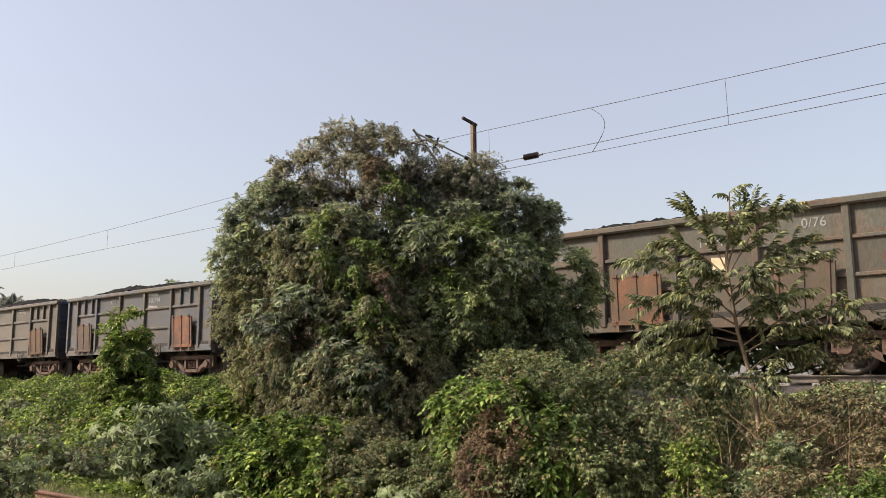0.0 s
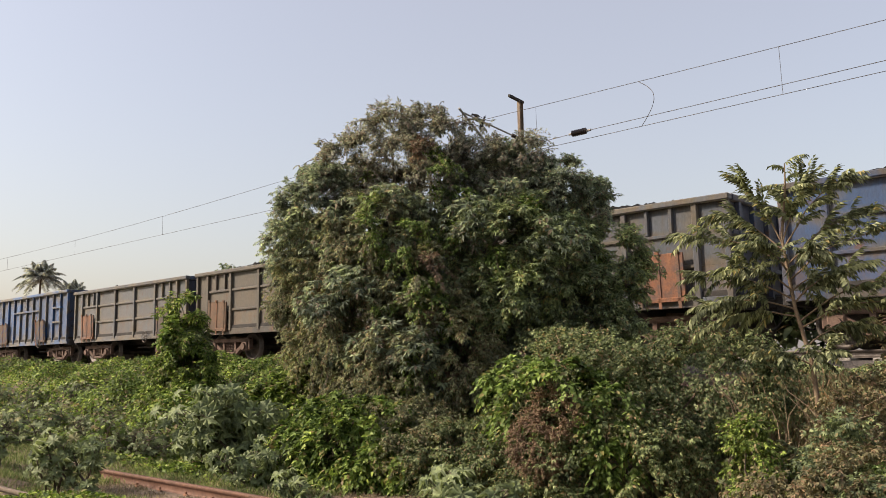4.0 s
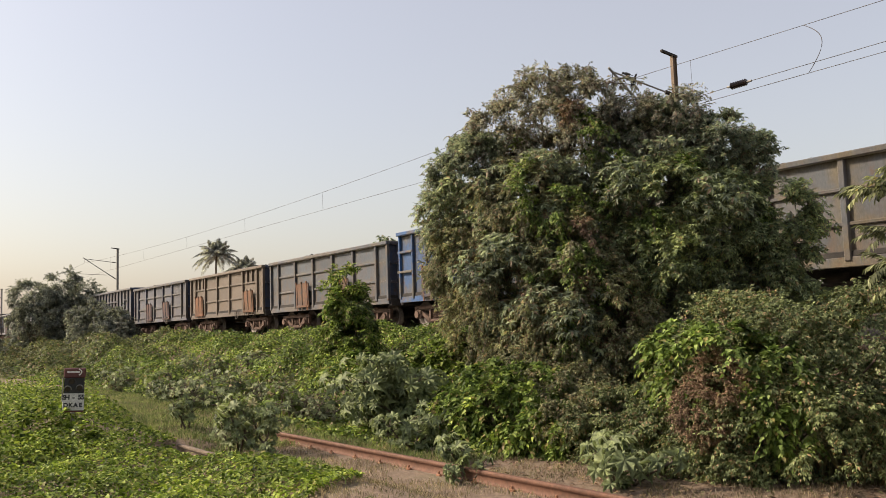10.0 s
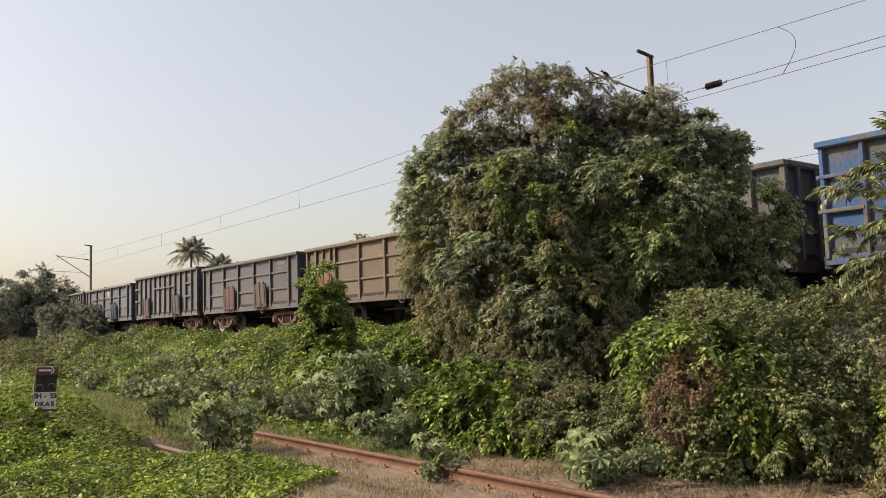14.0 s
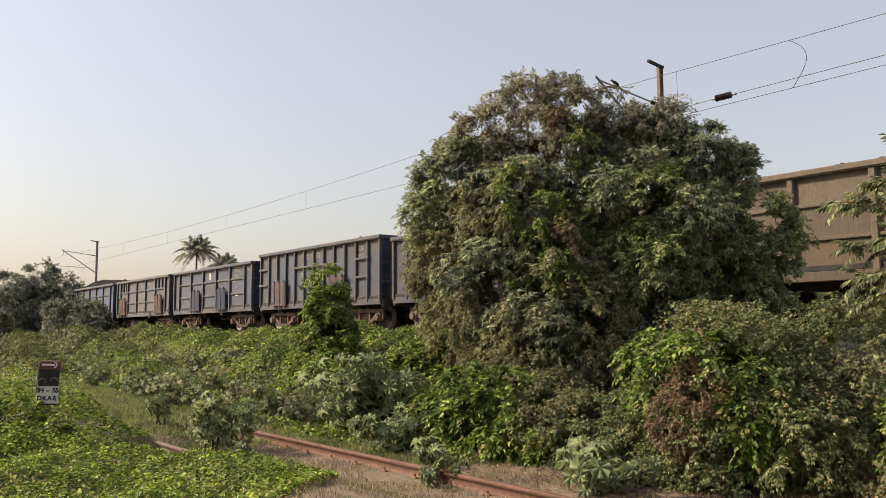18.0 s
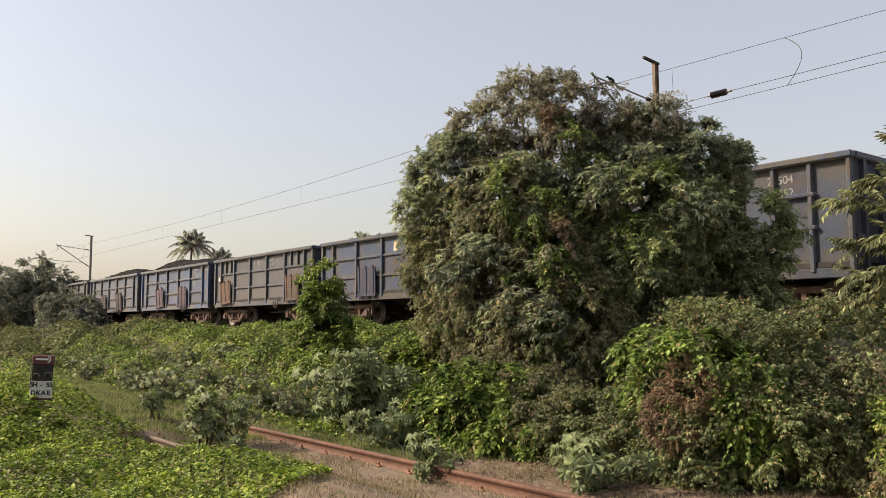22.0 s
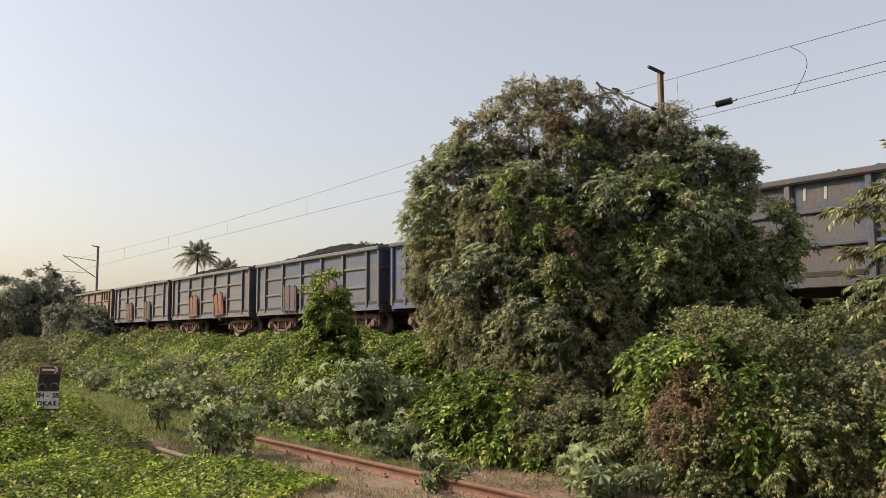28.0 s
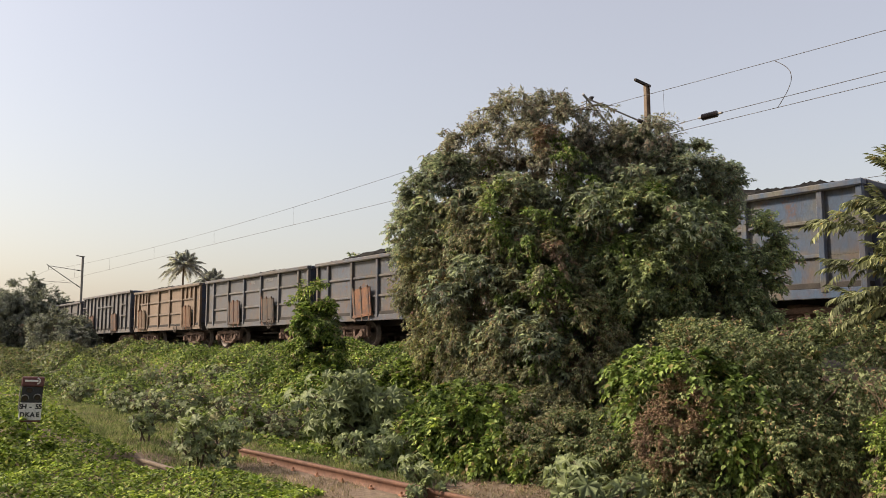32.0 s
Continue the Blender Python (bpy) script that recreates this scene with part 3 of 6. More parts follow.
# ---- wagons ----
HALF_W = 1.60
LENGTHS = {"bay": 10.13, "split": 9.83, "rib": 9.84}          # over the body; the coping stands out 0.05 m at each end
POSTS = {"bay": [0.05, 0.85, 2.53, 4.21, 5.90, 7.58, 9.28, 10.08],
         "split": [0.05, 0.75, 2.25, 3.96, 5.65, 7.37, 9.08, 9.78],
         "rib": [0.05 + 9.74 * k / 12 for k in range(13)]}
DOORS = {"bay": (3.37, 6.74), "split": (1.5, 8.24), "rib": (2.07, 6.92)}          # doors' middles from the left end


def mesh_of(name, bm, mat):
    me = bpy.data.meshes.new(name)
    bm.to_mesh(me)
    bm.free()
    me.materials.append(mat)
    return me


def bogie_frame_mesh():
    """A cast side frame: arched top chord, dropped middle, sloping struts and axle boxes."""
    bm = bmesh.new()
    y0, y1 = -0.07, 0.07
    add_box(bm, -1.22, 1.22, y0, y1, 0.66, 0.80, 0.02)
    add_box(bm, -0.42, 0.42, y0, y1, 0.22, 0.33, 0.02)
    for s in (-1, 1):
        add_bar(bm, (s * 0.95, 0, 0.62), (s * 0.36, 0, 0.27), 0.14, 0.13)
        add_bar(bm, (s * 0.36, 0, 0.30), (s * 0.36, 0, 0.70), 0.14, 0.11)
        add_box(bm, s * 1.0 - 0.17, s * 1.0 + 0.17, y0 - 0.06, y1, 0.36, 0.67, 0.03)
        add_cyl(bm, (s * 1.0, -0.20, 0.5), (s * 1.0, -0.1, 0.5), 0.12, n=12)
        add_box(bm, s * 1.22 - 0.06, s * 1.22 + 0.06, y0, y1, 0.40, 0.78, 0.02)
    return mesh_of("side_frame", bm, BOGIE)


def spring_mesh():
    runs = []
    for dx in (-0.16, 0.0, 0.16):
        a = np.linspace(0, 2 * np.pi * 5, 50)
        runs.append((np.stack([dx + 0.062 * np.cos(a), 0.062 * np.sin(a), 0.34 + 0.28 * a / a[-1]], -1), 0.014))
    return tubes("spring_nest", runs, BOGIE, 4)


def wheelset_mesh():
    prof = [(-0.93, 0.075), (-0.90, 0.11), (-0.86, 0.13), (-0.80, 0.13), (-0.80, 0.40), (-0.905, 0.41), (-0.905, 0.492), (-0.79, 0.50), (-0.775, 0.525), (-0.765, 0.525), (-0.765, 0.42), (-0.745, 0.40), (-0.745, 0.12), (-0.70, 0.09), (0.0, 0.085)]
    prof += [(-a, r) for a, r in reversed(prof[:-1])]
    n = 28
    a = np.linspace(0, 2 * np.pi, n, endpoint=False)
    V = [(r * math.cos(t), y, r * math.sin(t)) for y, r in prof for t in a]
    F = [(i * n + j, i * n + (j + 1) % n, (i + 1) * n + (j + 1) % n, (i + 1) * n + j) for i in range(len(prof) - 1) for j in range(n)]
    return mesh_np("wheelset", V, F, TREAD)


def coal_mesh(peak, seed, body):
    """A heaped coal load inside the body, highest where the chutes dropped it."""
    rng = np.random.default_rng(seed)
    xs, ys = np.linspace(0.12, body - 0.12, 90), np.linspace(-1.47, 1.47, 30)
    X, Y = np.meshgrid(xs, ys, indexing="ij")
    c = rng.uniform(2.5, 7.5)
    long = 0.8 * np.exp(-((X - c) / 3.4) ** 2) + 0.6 * np.exp(-((X - (body - c)) / 2.4) ** 2) + 0.35 * np.exp(-((X - rng.uniform(1, 9)) / 1.0) ** 2)
    Z = 3.2 + 1.25 * peak * long * np.clip(1 - (np.abs(Y) / 1.6) ** 2.2, 0, 1)
    Z += rng.normal(0, 0.03, Z.shape)
    V = np.stack([X - body / 2, Y, Z], -1).reshape(-1, 3)
    n = len(ys)
    i, j = np.meshgrid(np.arange(len(xs) - 1), np.arange(n - 1), indexing="ij")
    F = np.stack([i * n + j, (i + 1) * n + j, (i + 1) * n + j + 1, i * n + j + 1], -1).reshape(-1, 4)
    return mesh_np("coal_load", V, F, COAL)


def door_parts(w, h):
    """A flap door with three straps; its foot is at z 0, its face towards -y."""
    bm = bmesh.new()
    add_box(bm, -w / 2, w / 2, -0.03, 0.02, 0, h, 0.012)
    add_box(bm, -w / 2 - 0.02, w / 2 + 0.02, -0.05, 0.04, -0.06, 0.04, 0.01)
    leaf = mesh_of("door", bm, DOOR_RUST)
    bm = bmesh.new()
    add_box(bm, -0.04, 0.04, -0.05, -0.031, -0.2, h + 0.05, 0.006)
    add_box(bm, -0.055, 0.055, -0.075, -0.031, h - 0.02, h + 0.06, 0.01)
    return leaf, mesh_of("door_strap", bm, DOOR_RUST)


def make_wagon(kind):
    """The pattern wagon of a kind ("bay": seven even bays and two flap doors; "split": shorter, with thin posts over doors near its ends; "rib": many thin ribs, higher sides)."""
    body, posts = LENGTHS[kind], POSTS[kind]
    top = 3.44 if kind == "rib" else 3.24
    low, x0 = 1.06, -body / 2
    w = thing("coal_wagon", "weathered open coal wagon on the main line", "wagon", pose(0, TRACK_Y, RAIL_Z - 50), "wagons of the coal train")
    cache = {}

    def box_child(name, dims, mat, at=(0, 0, 0), bevel=0.01, parent=w, rz=0):
        key = (name, tuple(round(v, 4) for v in dims), mat.name)
        if key not in cache:
            bm = bmesh.new()
            add_box(bm, -dims[0] / 2, dims[0] / 2, -dims[1] / 2, dims[1] / 2, -dims[2] / 2, dims[2] / 2, bevel)
            cache[key] = mesh_of(name, bm, mat)
        return child(name, cache[key], parent, pose(*at, 0, 0, rz))

    # floor, sole bars, far side, ends
    box_child("floor", (body - 0.1, 2 * HALF_W - 0.1, 0.12), UNDER, (0, 0, 1.2))
    box_child("centre_sill", (body + 0.2, 0.5, 0.36), UNDER, (0, 0, 0.98))
    for s in (-1, 1):
        box_child("sole_bar", (body, 0.12, 0.2), PAINT, (0, s * (HALF_W - 0.09), low - 0.02))
        box_child("coping", (body + 0.1, 0.19, 0.13), PAINT, (0, s * (HALF_W - 0.03), top - 0.065), 0.02)
    box_child("far_side_sheet", (body - 0.06, 0.012, top - low - 0.1), PAINT, (0, HALF_W - 0.1, (top + low) / 2))
    for s in (-1, 1):
        box_child("end_wall", (0.012, 2 * HALF_W - 0.14, top - low - 0.08), PAINT, (s * (body / 2 - 0.06), 0, (top + low) / 2 - 0.02), 0.002)
        box_child("end_coping", (0.17, 2 * HALF_W - 0.26, 0.13), PAINT, (s * (body / 2 - 0.02), 0, top - 0.066), 0.02)
        for y in (-1.1, -0.37, 0.37, 1.1):
            box_child("end_rib", (0.11, 0.12, top - low - 0.16), PAINT, (s * (body / 2 - 0.005), y, (top + low) / 2 - 0.06))
        for z in (1.75, 2.45):
            box_child("end_stiffener", (0.08, 2 * HALF_W - 0.3, 0.09), PAINT, (s * (body / 2 - 0.018), 0, z))
        box_child("headstock", (0.2, 2 * HALF_W - 0.2, 0.26), UNDER, (s * (body / 2 - 0.02), 0, 1.0))
    # the side towards the siding: panels, posts, stiffeners
    rows = [low + 0.06, top - 0.12] if kind == "rib" else [low + 0.06, 1.80, 2.50, top - 0.12]
    for a, b in zip(posts, posts[1:]):
        for z0, z1 in zip(rows, rows[1:]):
            box_child("side_panel", (b - a - 0.004, 0.012, z1 - z0 - 0.004), PAINT, (x0 + (a + b) / 2, -HALF_W + 0.1, (z0 + z1) / 2), 0.0015)
    for s in (-1, 1):
        for p in posts:
            wide = 0.09 if kind == "rib" else 0.13
            box_child("side_post", (wide, 0.11, top - low - 0.12), PAINT, (x0 + p, s * (HALF_W - 0.05), (top + low) / 2 - 0.06), 0.012)
        if kind != "rib":
            for a, b in zip(posts, posts[1:]):
                if b - a > 1.0:
                    for z in rows[1:-1]:
                        box_child("stiffener", (b - a - 0.13, 0.07, 0.075), PAINT, (x0 + (a + b) / 2, s * (HALF_W - 0.065), z), 0.012)
        else:
            for a, b, z in ((posts[4], posts[8], 2.62), (posts[0] - 0.12, posts[1], 2.72), (posts[0] - 0.12, posts[1], 2.02), (posts[10], posts[11] + 0.1, 2.66), (posts[10], posts[11] + 0.1, 1.98)):
                box_child("stiffener", (b - a, 0.13, 0.08), PAINT, (x0 + (a + b) / 2, s * (HALF_W - 0.045), z), 0.012)
    if kind == "split":
        for p in (1.30, 1.86, 7.94, 8.52):
            box_child("thin_post", (0.08, 0.09, rows[3] - rows[2] - 0.05), PAINT, (x0 + p, -HALF_W + 0.055, (rows[2] + rows[3]) / 2 + 0.02), 0.01)
    # doors on the near side
    leaf, strap = door_parts(1.18, 0.98)
    for at in DOORS[kind]:
        d = child("door", leaf, w, pose(x0 + at, -HALF_W - 0.03, 1.13, 0, 0, 0), "rust-orange flap door")
        for dx in (-0.46, 0.0, 0.46):
            child("door_strap", strap, d, pose(dx, 0, 0))
    # running gear
    frame_me, spring_me, set_me = bogie_frame_mesh(), spring_mesh(), wheelset_mesh()
    for bx in (-3.27, 3.27):
        for s in (-1, 1):
            f = child("side_frame", frame_me, w, pose(bx, s * 1.14, 0, 0, 0, 0 if s < 0 else 180), "rust-brown cast bogie side frame")
            child("spring_nest", spring_me, f)
        box_child("bolster", (0.34, 2.1, 0.3), BOGIE, (bx, 0, 0.72), 0.02)
        for ax in (-1.0, 1.0):
            child("wheelset", set_me, w, pose(bx + ax, 0, 0.5), "worn steel wheels on an axle")
    # couplers, brake gear
    for s in (-1, 1):
        bm = bmesh.new()
        add_box(bm, 0, 0.36, -0.09, 0.09, -0.1, 0.1, 0.02)
        add_box(bm, 0.26, 0.5, -0.15, 0.13, -0.17, 0.17, 0.03)
        part("coupler", bm, UNDER, w, m=pose(s * (body / 2 + 0.02), 0, 1.0, 0, 0, 0 if s > 0 else 180))
        a = np.linspace(0, np.pi, 10)
        child("air_hose", tubes("air_hose", [(np.stack([0.26 * (1 - np.cos(a)), 0 * a, 0.85 - 0.42 * np.sin(a)], -1), 0.022)], UNDER, 6), w, pose(s * (body / 2), s * -0.45, 0, 0, 0, 0 if s > 0 else 180))
    bm = bmesh.new()
    add_cyl(bm, (-0.5, -0.2, 0.78), (0.1, -0.2, 0.78), 0.17, n=14)
    add_cyl(bm, (0.1, -0.2, 0.78), (0.9, -0.2, 0.72), 0.03, n=8)
    add_box(bm, -0.9, 1.4, -0.55, -0.49, 0.62, 0.69, 0.01)
    part("brake_cylinder", bm, UNDER, w)
    a = np.linspace(0, 2 * np.pi, 21)
    runs = [(np.stack([0.21 * np.cos(a), 0 * a, 0.21 * np.sin(a)], -1), 0.016)]
    runs += [(np.array([(0.2 * math.cos(t), 0, 0.2 * math.sin(t)), (-0.2 * math.cos(t), 0.0, -0.2 * math.sin(t))]), 0.012) for t in (0.3, 1.35, 2.4)]
    child("hand_brake_wheel", tubes("hand_brake_wheel", runs, TREAD, 6), w, pose(1.9, -HALF_W - 0.08, 1.02))
    return w


def lettering(text, size, mat=None, bold=0.0):
    cu = bpy.data.curves.new("lettering", "FONT")
    cu.body, cu.size, cu.align_x, cu.align_y, cu.extrude = text, size, "CENTER", "CENTER", 0.002
    cu.offset = bold
    ob = bpy.data.objects.new("lettering", cu)
    me = bpy.data.meshes.new_from_object(ob)
    bpy.data.objects.remove(ob)
    bpy.data.curves.remove(cu)
    me.materials.clear()
    me.materials.append(mat or LETTER)
    return me


PATTERN = {}
WAGONS = []
COALS = {}


def wagon(left, kind, colour, second, label, coal=0.0, doors=(0, 0), texts=(), cards=(), ends=(0.072, 0.108, 0.19), rust=0.6, wear=None):
    """A wagon whose left end stands at x = left when the clip starts; texts: (words, size, metres from the left end, height)."""
    body = LENGTHS[kind]
    if kind not in PATTERN:
        PATTERN[kind] = make_wagon(kind)
        w = PATTERN[kind]
        w.matrix_basis = pose(left + body / 2, TRACK_Y, RAIL_Z)
    else:
        w = copy_thing(PATTERN[kind], pose(left + body / 2, TRACK_Y, RAIL_Z))
        for o in [o for o in w.children_recursive if o.name.split(".")[0] in ("lettering", "coal_load", "placard")]:
            bpy.data.objects.remove(o)
    tagged(w, label)
    k = 0
    for o in w.children_recursive:
        o.color = (*(0.37 * c for c in colour), 1)
        o["second"] = tuple(0.37 * c for c in second)
        o["rust"] = rust
        o["panel"] = 1.0 if o.name.startswith("side_panel") else 0.0
        row = o.location.z if o.name.startswith("side_panel") else 2.0
        o["wear"] = (rust if wear is None else wear) * (0.85 if row < 1.8 else 0.4 if row < 2.5 else 0.12)
        if o.name.startswith("end_"):
            o.color = (*(0.5 * c for c in ends), 1)
            o["second"] = tuple(0.36 * c for c in ends)
        if o.name.split(".")[0] == "door":
            o.rotation_euler = (radians(1.5 + 1.5 * k), radians(doors[k]), 0)
            k += 1
    if coal:
        key = (kind, round(coal, 2))
        if key not in COALS:
            COALS[key] = [coal_mesh(coal, 3, body), coal_mesh(coal, 8, body)]
        child("coal_load", COALS[key][len(WAGONS) % 2], w, None, "heaped black coal")
    for words, size, at, z in texts:
        child("lettering", lettering(words, size), w, pose(at - body / 2, -HALF_W + 0.086, z, 90, 0, 0), "faded white painted lettering")
    for at, z, wide, high, mat in cards:
        bm = bmesh.new()
        add_box(bm, -wide / 2, wide / 2, -0.004, 0.004, -high / 2, high / 2, 0.001)
        part("placard", bm, mat, w, "small painted or pasted placard", pose(at - body / 2, -HALF_W + 0.087, z, 0, 4, 0))
    WAGONS.append((w, left + body / 2))
    return w


BROWN, GREY = (0.20, 0.155, 0.12), (0.20, 0.205, 0.205)
PALE, OLIVE, STEEL = (0.26, 0.29, 0.31), (0.25, 0.225, 0.155), (0.14, 0.17, 0.21)


def build_train():
    wagon(10.08, "bay", BROWN, GREY, "brown-grey open coal wagon", 0.2)
    wagon(-0.53, "split", (0.27, 0.21, 0.16), (0.37, 0.25, 0.15), "rusty brown open coal wagon", 0.2)
    wagon(-11.44, "bay", (0.235, 0.235, 0.19), (0.30, 0.22, 0.155), "brown-grey coal wagon with a rusty door", 0.2, (0, 3), [("N R", 0.3, 5.0, 2.68), ("0/76", 0.26, 7.0, 2.84), ("07-84", 0.17, 1.4, 2.66)], [(5.15, 2.2, 0.34, 0.3, YELLOWED)])
    wagon(-22.35, "bay", (0.07, 0.16, 0.36), (0.20, 0.19, 0.17), "grey coal wagon with blue patches", 0.36, (2, 0), [("S E", 0.26, 9.68, 2.94), ("22071", 0.23, 8.43, 2.94), ("21530", 0.23, 8.43, 2.68), ("TARE", 0.1, 7.7, 2.1)])
    wagon(-33.20, "split", (0.16, 0.19, 0.23), (0.24, 0.205, 0.15), "grey coal wagon with an orange rusty door", 0.3, (0, 0), [("100794", 0.25, 6.2, 2.80), ("C  R", 0.22, 3.4, 2.9)], [(6.1, 3.02, 0.7, 0.07, LETTER), (6.1, 2.58, 0.6, 0.07, LETTER)], rust=0.7)
    wagon(-43.94, "split", (0.22, 0.195, 0.15), (0.16, 0.155, 0.14), "dusty brown-grey coal wagon, heaped", 0.28, (3, -2), [("100884", 0.25, 6.4, 2.86)], [(6.3, 3.04, 0.55, 0.06, LETTER)])
    wagon(-54.48, "split", (0.20, 0.225, 0.25), (0.30, 0.255, 0.17), "yellowish grey coal wagon", 0.12, (0, 4))
    wagon(-65.10, "rib", (0.05, 0.21, 0.55), (0.27, 0.25, 0.20), "high-sided blue ribbed wagon with orange doors", 0.0, (0, 0), [("4", 0.28, 4.45, 3.14), ("W", 0.3, 4.5, 2.84), ("BR", 0.2, 1.4, 3.05)], rust=0.85, wear=0.2)
    wagon(-75.97, "bay", (0.15, 0.20, 0.26), (0.25, 0.235, 0.21), "light grey coal wagon with orange doors", 0.15, (0, 3), rust=0.85)
    wagon(-86.60, "split", (0.30, 0.23, 0.165), (0.27, 0.21, 0.15), "orange-tan rusted coal wagon", 0.12, (0, 0), rust=0.55)
    wagon(-97.49, "bay", (0.10, 0.14, 0.23), (0.19, 0.18, 0.165), "dark grey coal wagon with rusty doors", 0.15, (2, 0), [("221502", 0.22, 8.43, 2.9), ("1671", 0.2, 8.43, 2.64)], rust=0.4)
    wagon(-108.11, "rib", (0.11, 0.165, 0.26), (0.20, 0.195, 0.18), "grey high-sided ribbed coal wagon", 0.0, (0, 0), [("SWR", 0.34, 5.0, 3.03), ("21504", 0.24, 8.3, 3.04), ("22052", 0.24, 8.3, 2.76)], [(4.1, 3.13, 0.6, 0.035, LETTER), (3.95, 3.0, 0.05, 0.2, LETTER), (4.15, 3.02, 0.05, 0.2, LETTER), (4.33, 3.02, 0.05, 0.2, LETTER), (4.0, 2.35, 0.5, 0.05, LETTER), (4.0, 2.25, 0.4, 0.05, LETTER)], rust=0.35)
    wagon(-119.12, "bay", (0.07, 0.13, 0.27), (0.19, 0.18, 0.16), "dark blue-grey coal wagon with white numbers", 0.14, (0, 0), [("221622", 0.25, 8.43, 2.88), ("10837", 0.25, 8.43, 2.63), ("WCR", 0.25, 9.68, 2.88)], [(8.2, 3.07, 0.6, 0.06, LETTER), (8.3, 1.75, 0.24, 0.12, WHITE), (8.0, 2.38, 0.3, 0.05, LETTER), (8.2, 2.12, 0.28, 0.05, LETTER), (5.0, 2.78, 0.22, 0.34, YELLOWED)], rust=0.12)
    wagon(-129.68, "split", (0.175, 0.19, 0.21), (0.08, 0.155, 0.29), "grey-brown coal wagon with an orange door", 0.12, (-4, 0), [("10679", 0.22, 6.0, 2.88), ("11022", 0.22, 6.0, 2.64)], [(4.3, 2.88, 0.06, 0.26, LETTER), (4.75, 2.86, 0.06, 0.26, LETTER), (0.45, 2.3, 0.24, 0.16, WHITE), (0.6, 1.95, 0.18, 0.2, WHITE)], rust=0.7)
    wagon(-140.61, "bay", (0.075, 0.18, 0.40), (0.22, 0.215, 0.195), "blue-grey coal wagon with tilted rusty doors", 0.45, (-7, 5), [("BOXNHL", 0.13, 8.43, 3.05), ("220220", 0.26, 8.43, 2.88), ("2532", 0.26, 8.43, 2.63), ("ER", 0.33, 9.68, 2.9)], [(9.6, 2.62, 0.05, 0.22, LETTER), (9.78, 2.6, 0.05, 0.22, LETTER), (8.1, 2.3, 0.5, 0.04, LETTER), (8.0, 2.2, 0.4, 0.04, LETTER)], rust=0.45)
    wagon(-151.52, "bay", (0.10, 0.19, 0.33), (0.24, 0.235, 0.20), "greenish blue-grey coal wagon, heaped", 0.36, (2, 0))
    wagon(-162.44, "bay", (0.13, 0.18, 0.26), (0.22, 0.215, 0.205), "grey coal wagon with two orange doors", 0.3, (-4, -6), rust=0.85)
    wagon(-173.23, "bay", (0.15, 0.19, 0.25), (0.21, 0.21, 0.205), "blue-grey coal wagon with numbers", 0.15, (0, 2), [("DRI", 0.22, 5.0, 2.88), ("130861", 0.22, 6.6, 2.88)])
    wagon(-183.84, "split", (0.38, 0.24, 0.14), (0.30, 0.21, 0.14), "orange-brown rusted coal wagon", 0.2, (0, 0), rust=0.85)
    wagon(-194.46, "rib", (0.15, 0.18, 0.22), (0.17, 0.17, 0.17), "blue-grey high-sided ribbed wagon", 0.0)
    for k in range(5):
        c = (GREY, BROWN, STEEL, PALE, OLIVE)[k]
        wagon(-205.37 - 10.91 * k, "bay", c, STEEL, "weathered grey coal wagon of the train", 0.25)


# ---- overhead line ----
def h_mast(x, y, z0, z1, mat, label):
    """A broad-flange mast with a raked cap, top tie, raked strut, insulators and a steady arm over the main line."""
    m = thing("overhead_mast", label, "mast", pose(x, y, z0), "masts of the overhead line")
    h = z1 - z0
    bm = bmesh.new()
    for s in (-1, 1):
        add_box(bm, -0.052, 0.052, s * 0.085 - 0.007, s * 0.085 + 0.007, 0, h)
    add_box(bm, -0.006, 0.006, -0.078, 0.078, 0, h - 0.002)
    part("mast_post", bm, mat, m)
    bm = bmesh.new()
    add_bar(bm, (0, 0.16, h - 0.02), (0, -0.56, h + 0.06), 0.08, 0.075)
    part("cap_arm", bm, UNDER, m)
    top, low = 8.45 - z0, 6.95 - z0
    tip = (0.0, -(y - TRACK_Y) - 0.05, 8.75 - z0)
    bm = bmesh.new()
    add_cyl(bm, (0, -0.12, top), tip, 0.025, n=8)
    part("stay_tube", bm, MAST, m)
    bm = bmesh.new()
    add_cyl(bm, (0, -0.12, low), (tip[0], tip[1] - 0.12, tip[2] + 0.09), 0.035, n=8)
    part("bracket_tube", bm, MAST, m)
    for z, dz in ((top, 0.06), (low, 0.36)):
        rod = bmesh.new()
        add_cyl(rod, (0, -0.16, z + dz * 0.08), (0, -0.5, z + dz * 0.76), 0.022, n=8)
        rod = part("insulator", rod, GLAZE, m)
        for k in range(6):
            bm = bmesh.new()
            a = Vector((0, -0.2 - 0.05 * k, z + dz * (0.08 + 0.05 * k) / 0.5))
            add_cyl(bm, a, a + Vector((0, -0.025, dz * 0.05)), 0.062, 0.035, n=12)
            part("insulator_disc", bm, GLAZE, rod)
    bm = bmesh.new()
    add_cyl(bm, (0, -0.55, low + 0.36), (0.0, tip[1] - 1.0, low + 0.48), 0.02, n=8)
    part("register_arm", bm, MAST, m)
    bm = bmesh.new()
    add_cyl(bm, (0, tip[1] + 0.02, tip[2]), (0, tip[1] + 0.02, 8.36 - z0), 0.012, n=6)
    part("hanger", bm, WIRE, m)
    return m


MASTS_X = (-206.0, -142.0, -77.8, -15.75, 46.0)


def messenger_z(x):
    for a, b in zip(MASTS_X, MASTS_X[1:]):
        if a <= x <= b:
            s = (x - a) / (b - a)
            return 8.38 - 4 * (0.35 if a > -20 else 0.55) * s * (1 - s)
    return 8.38


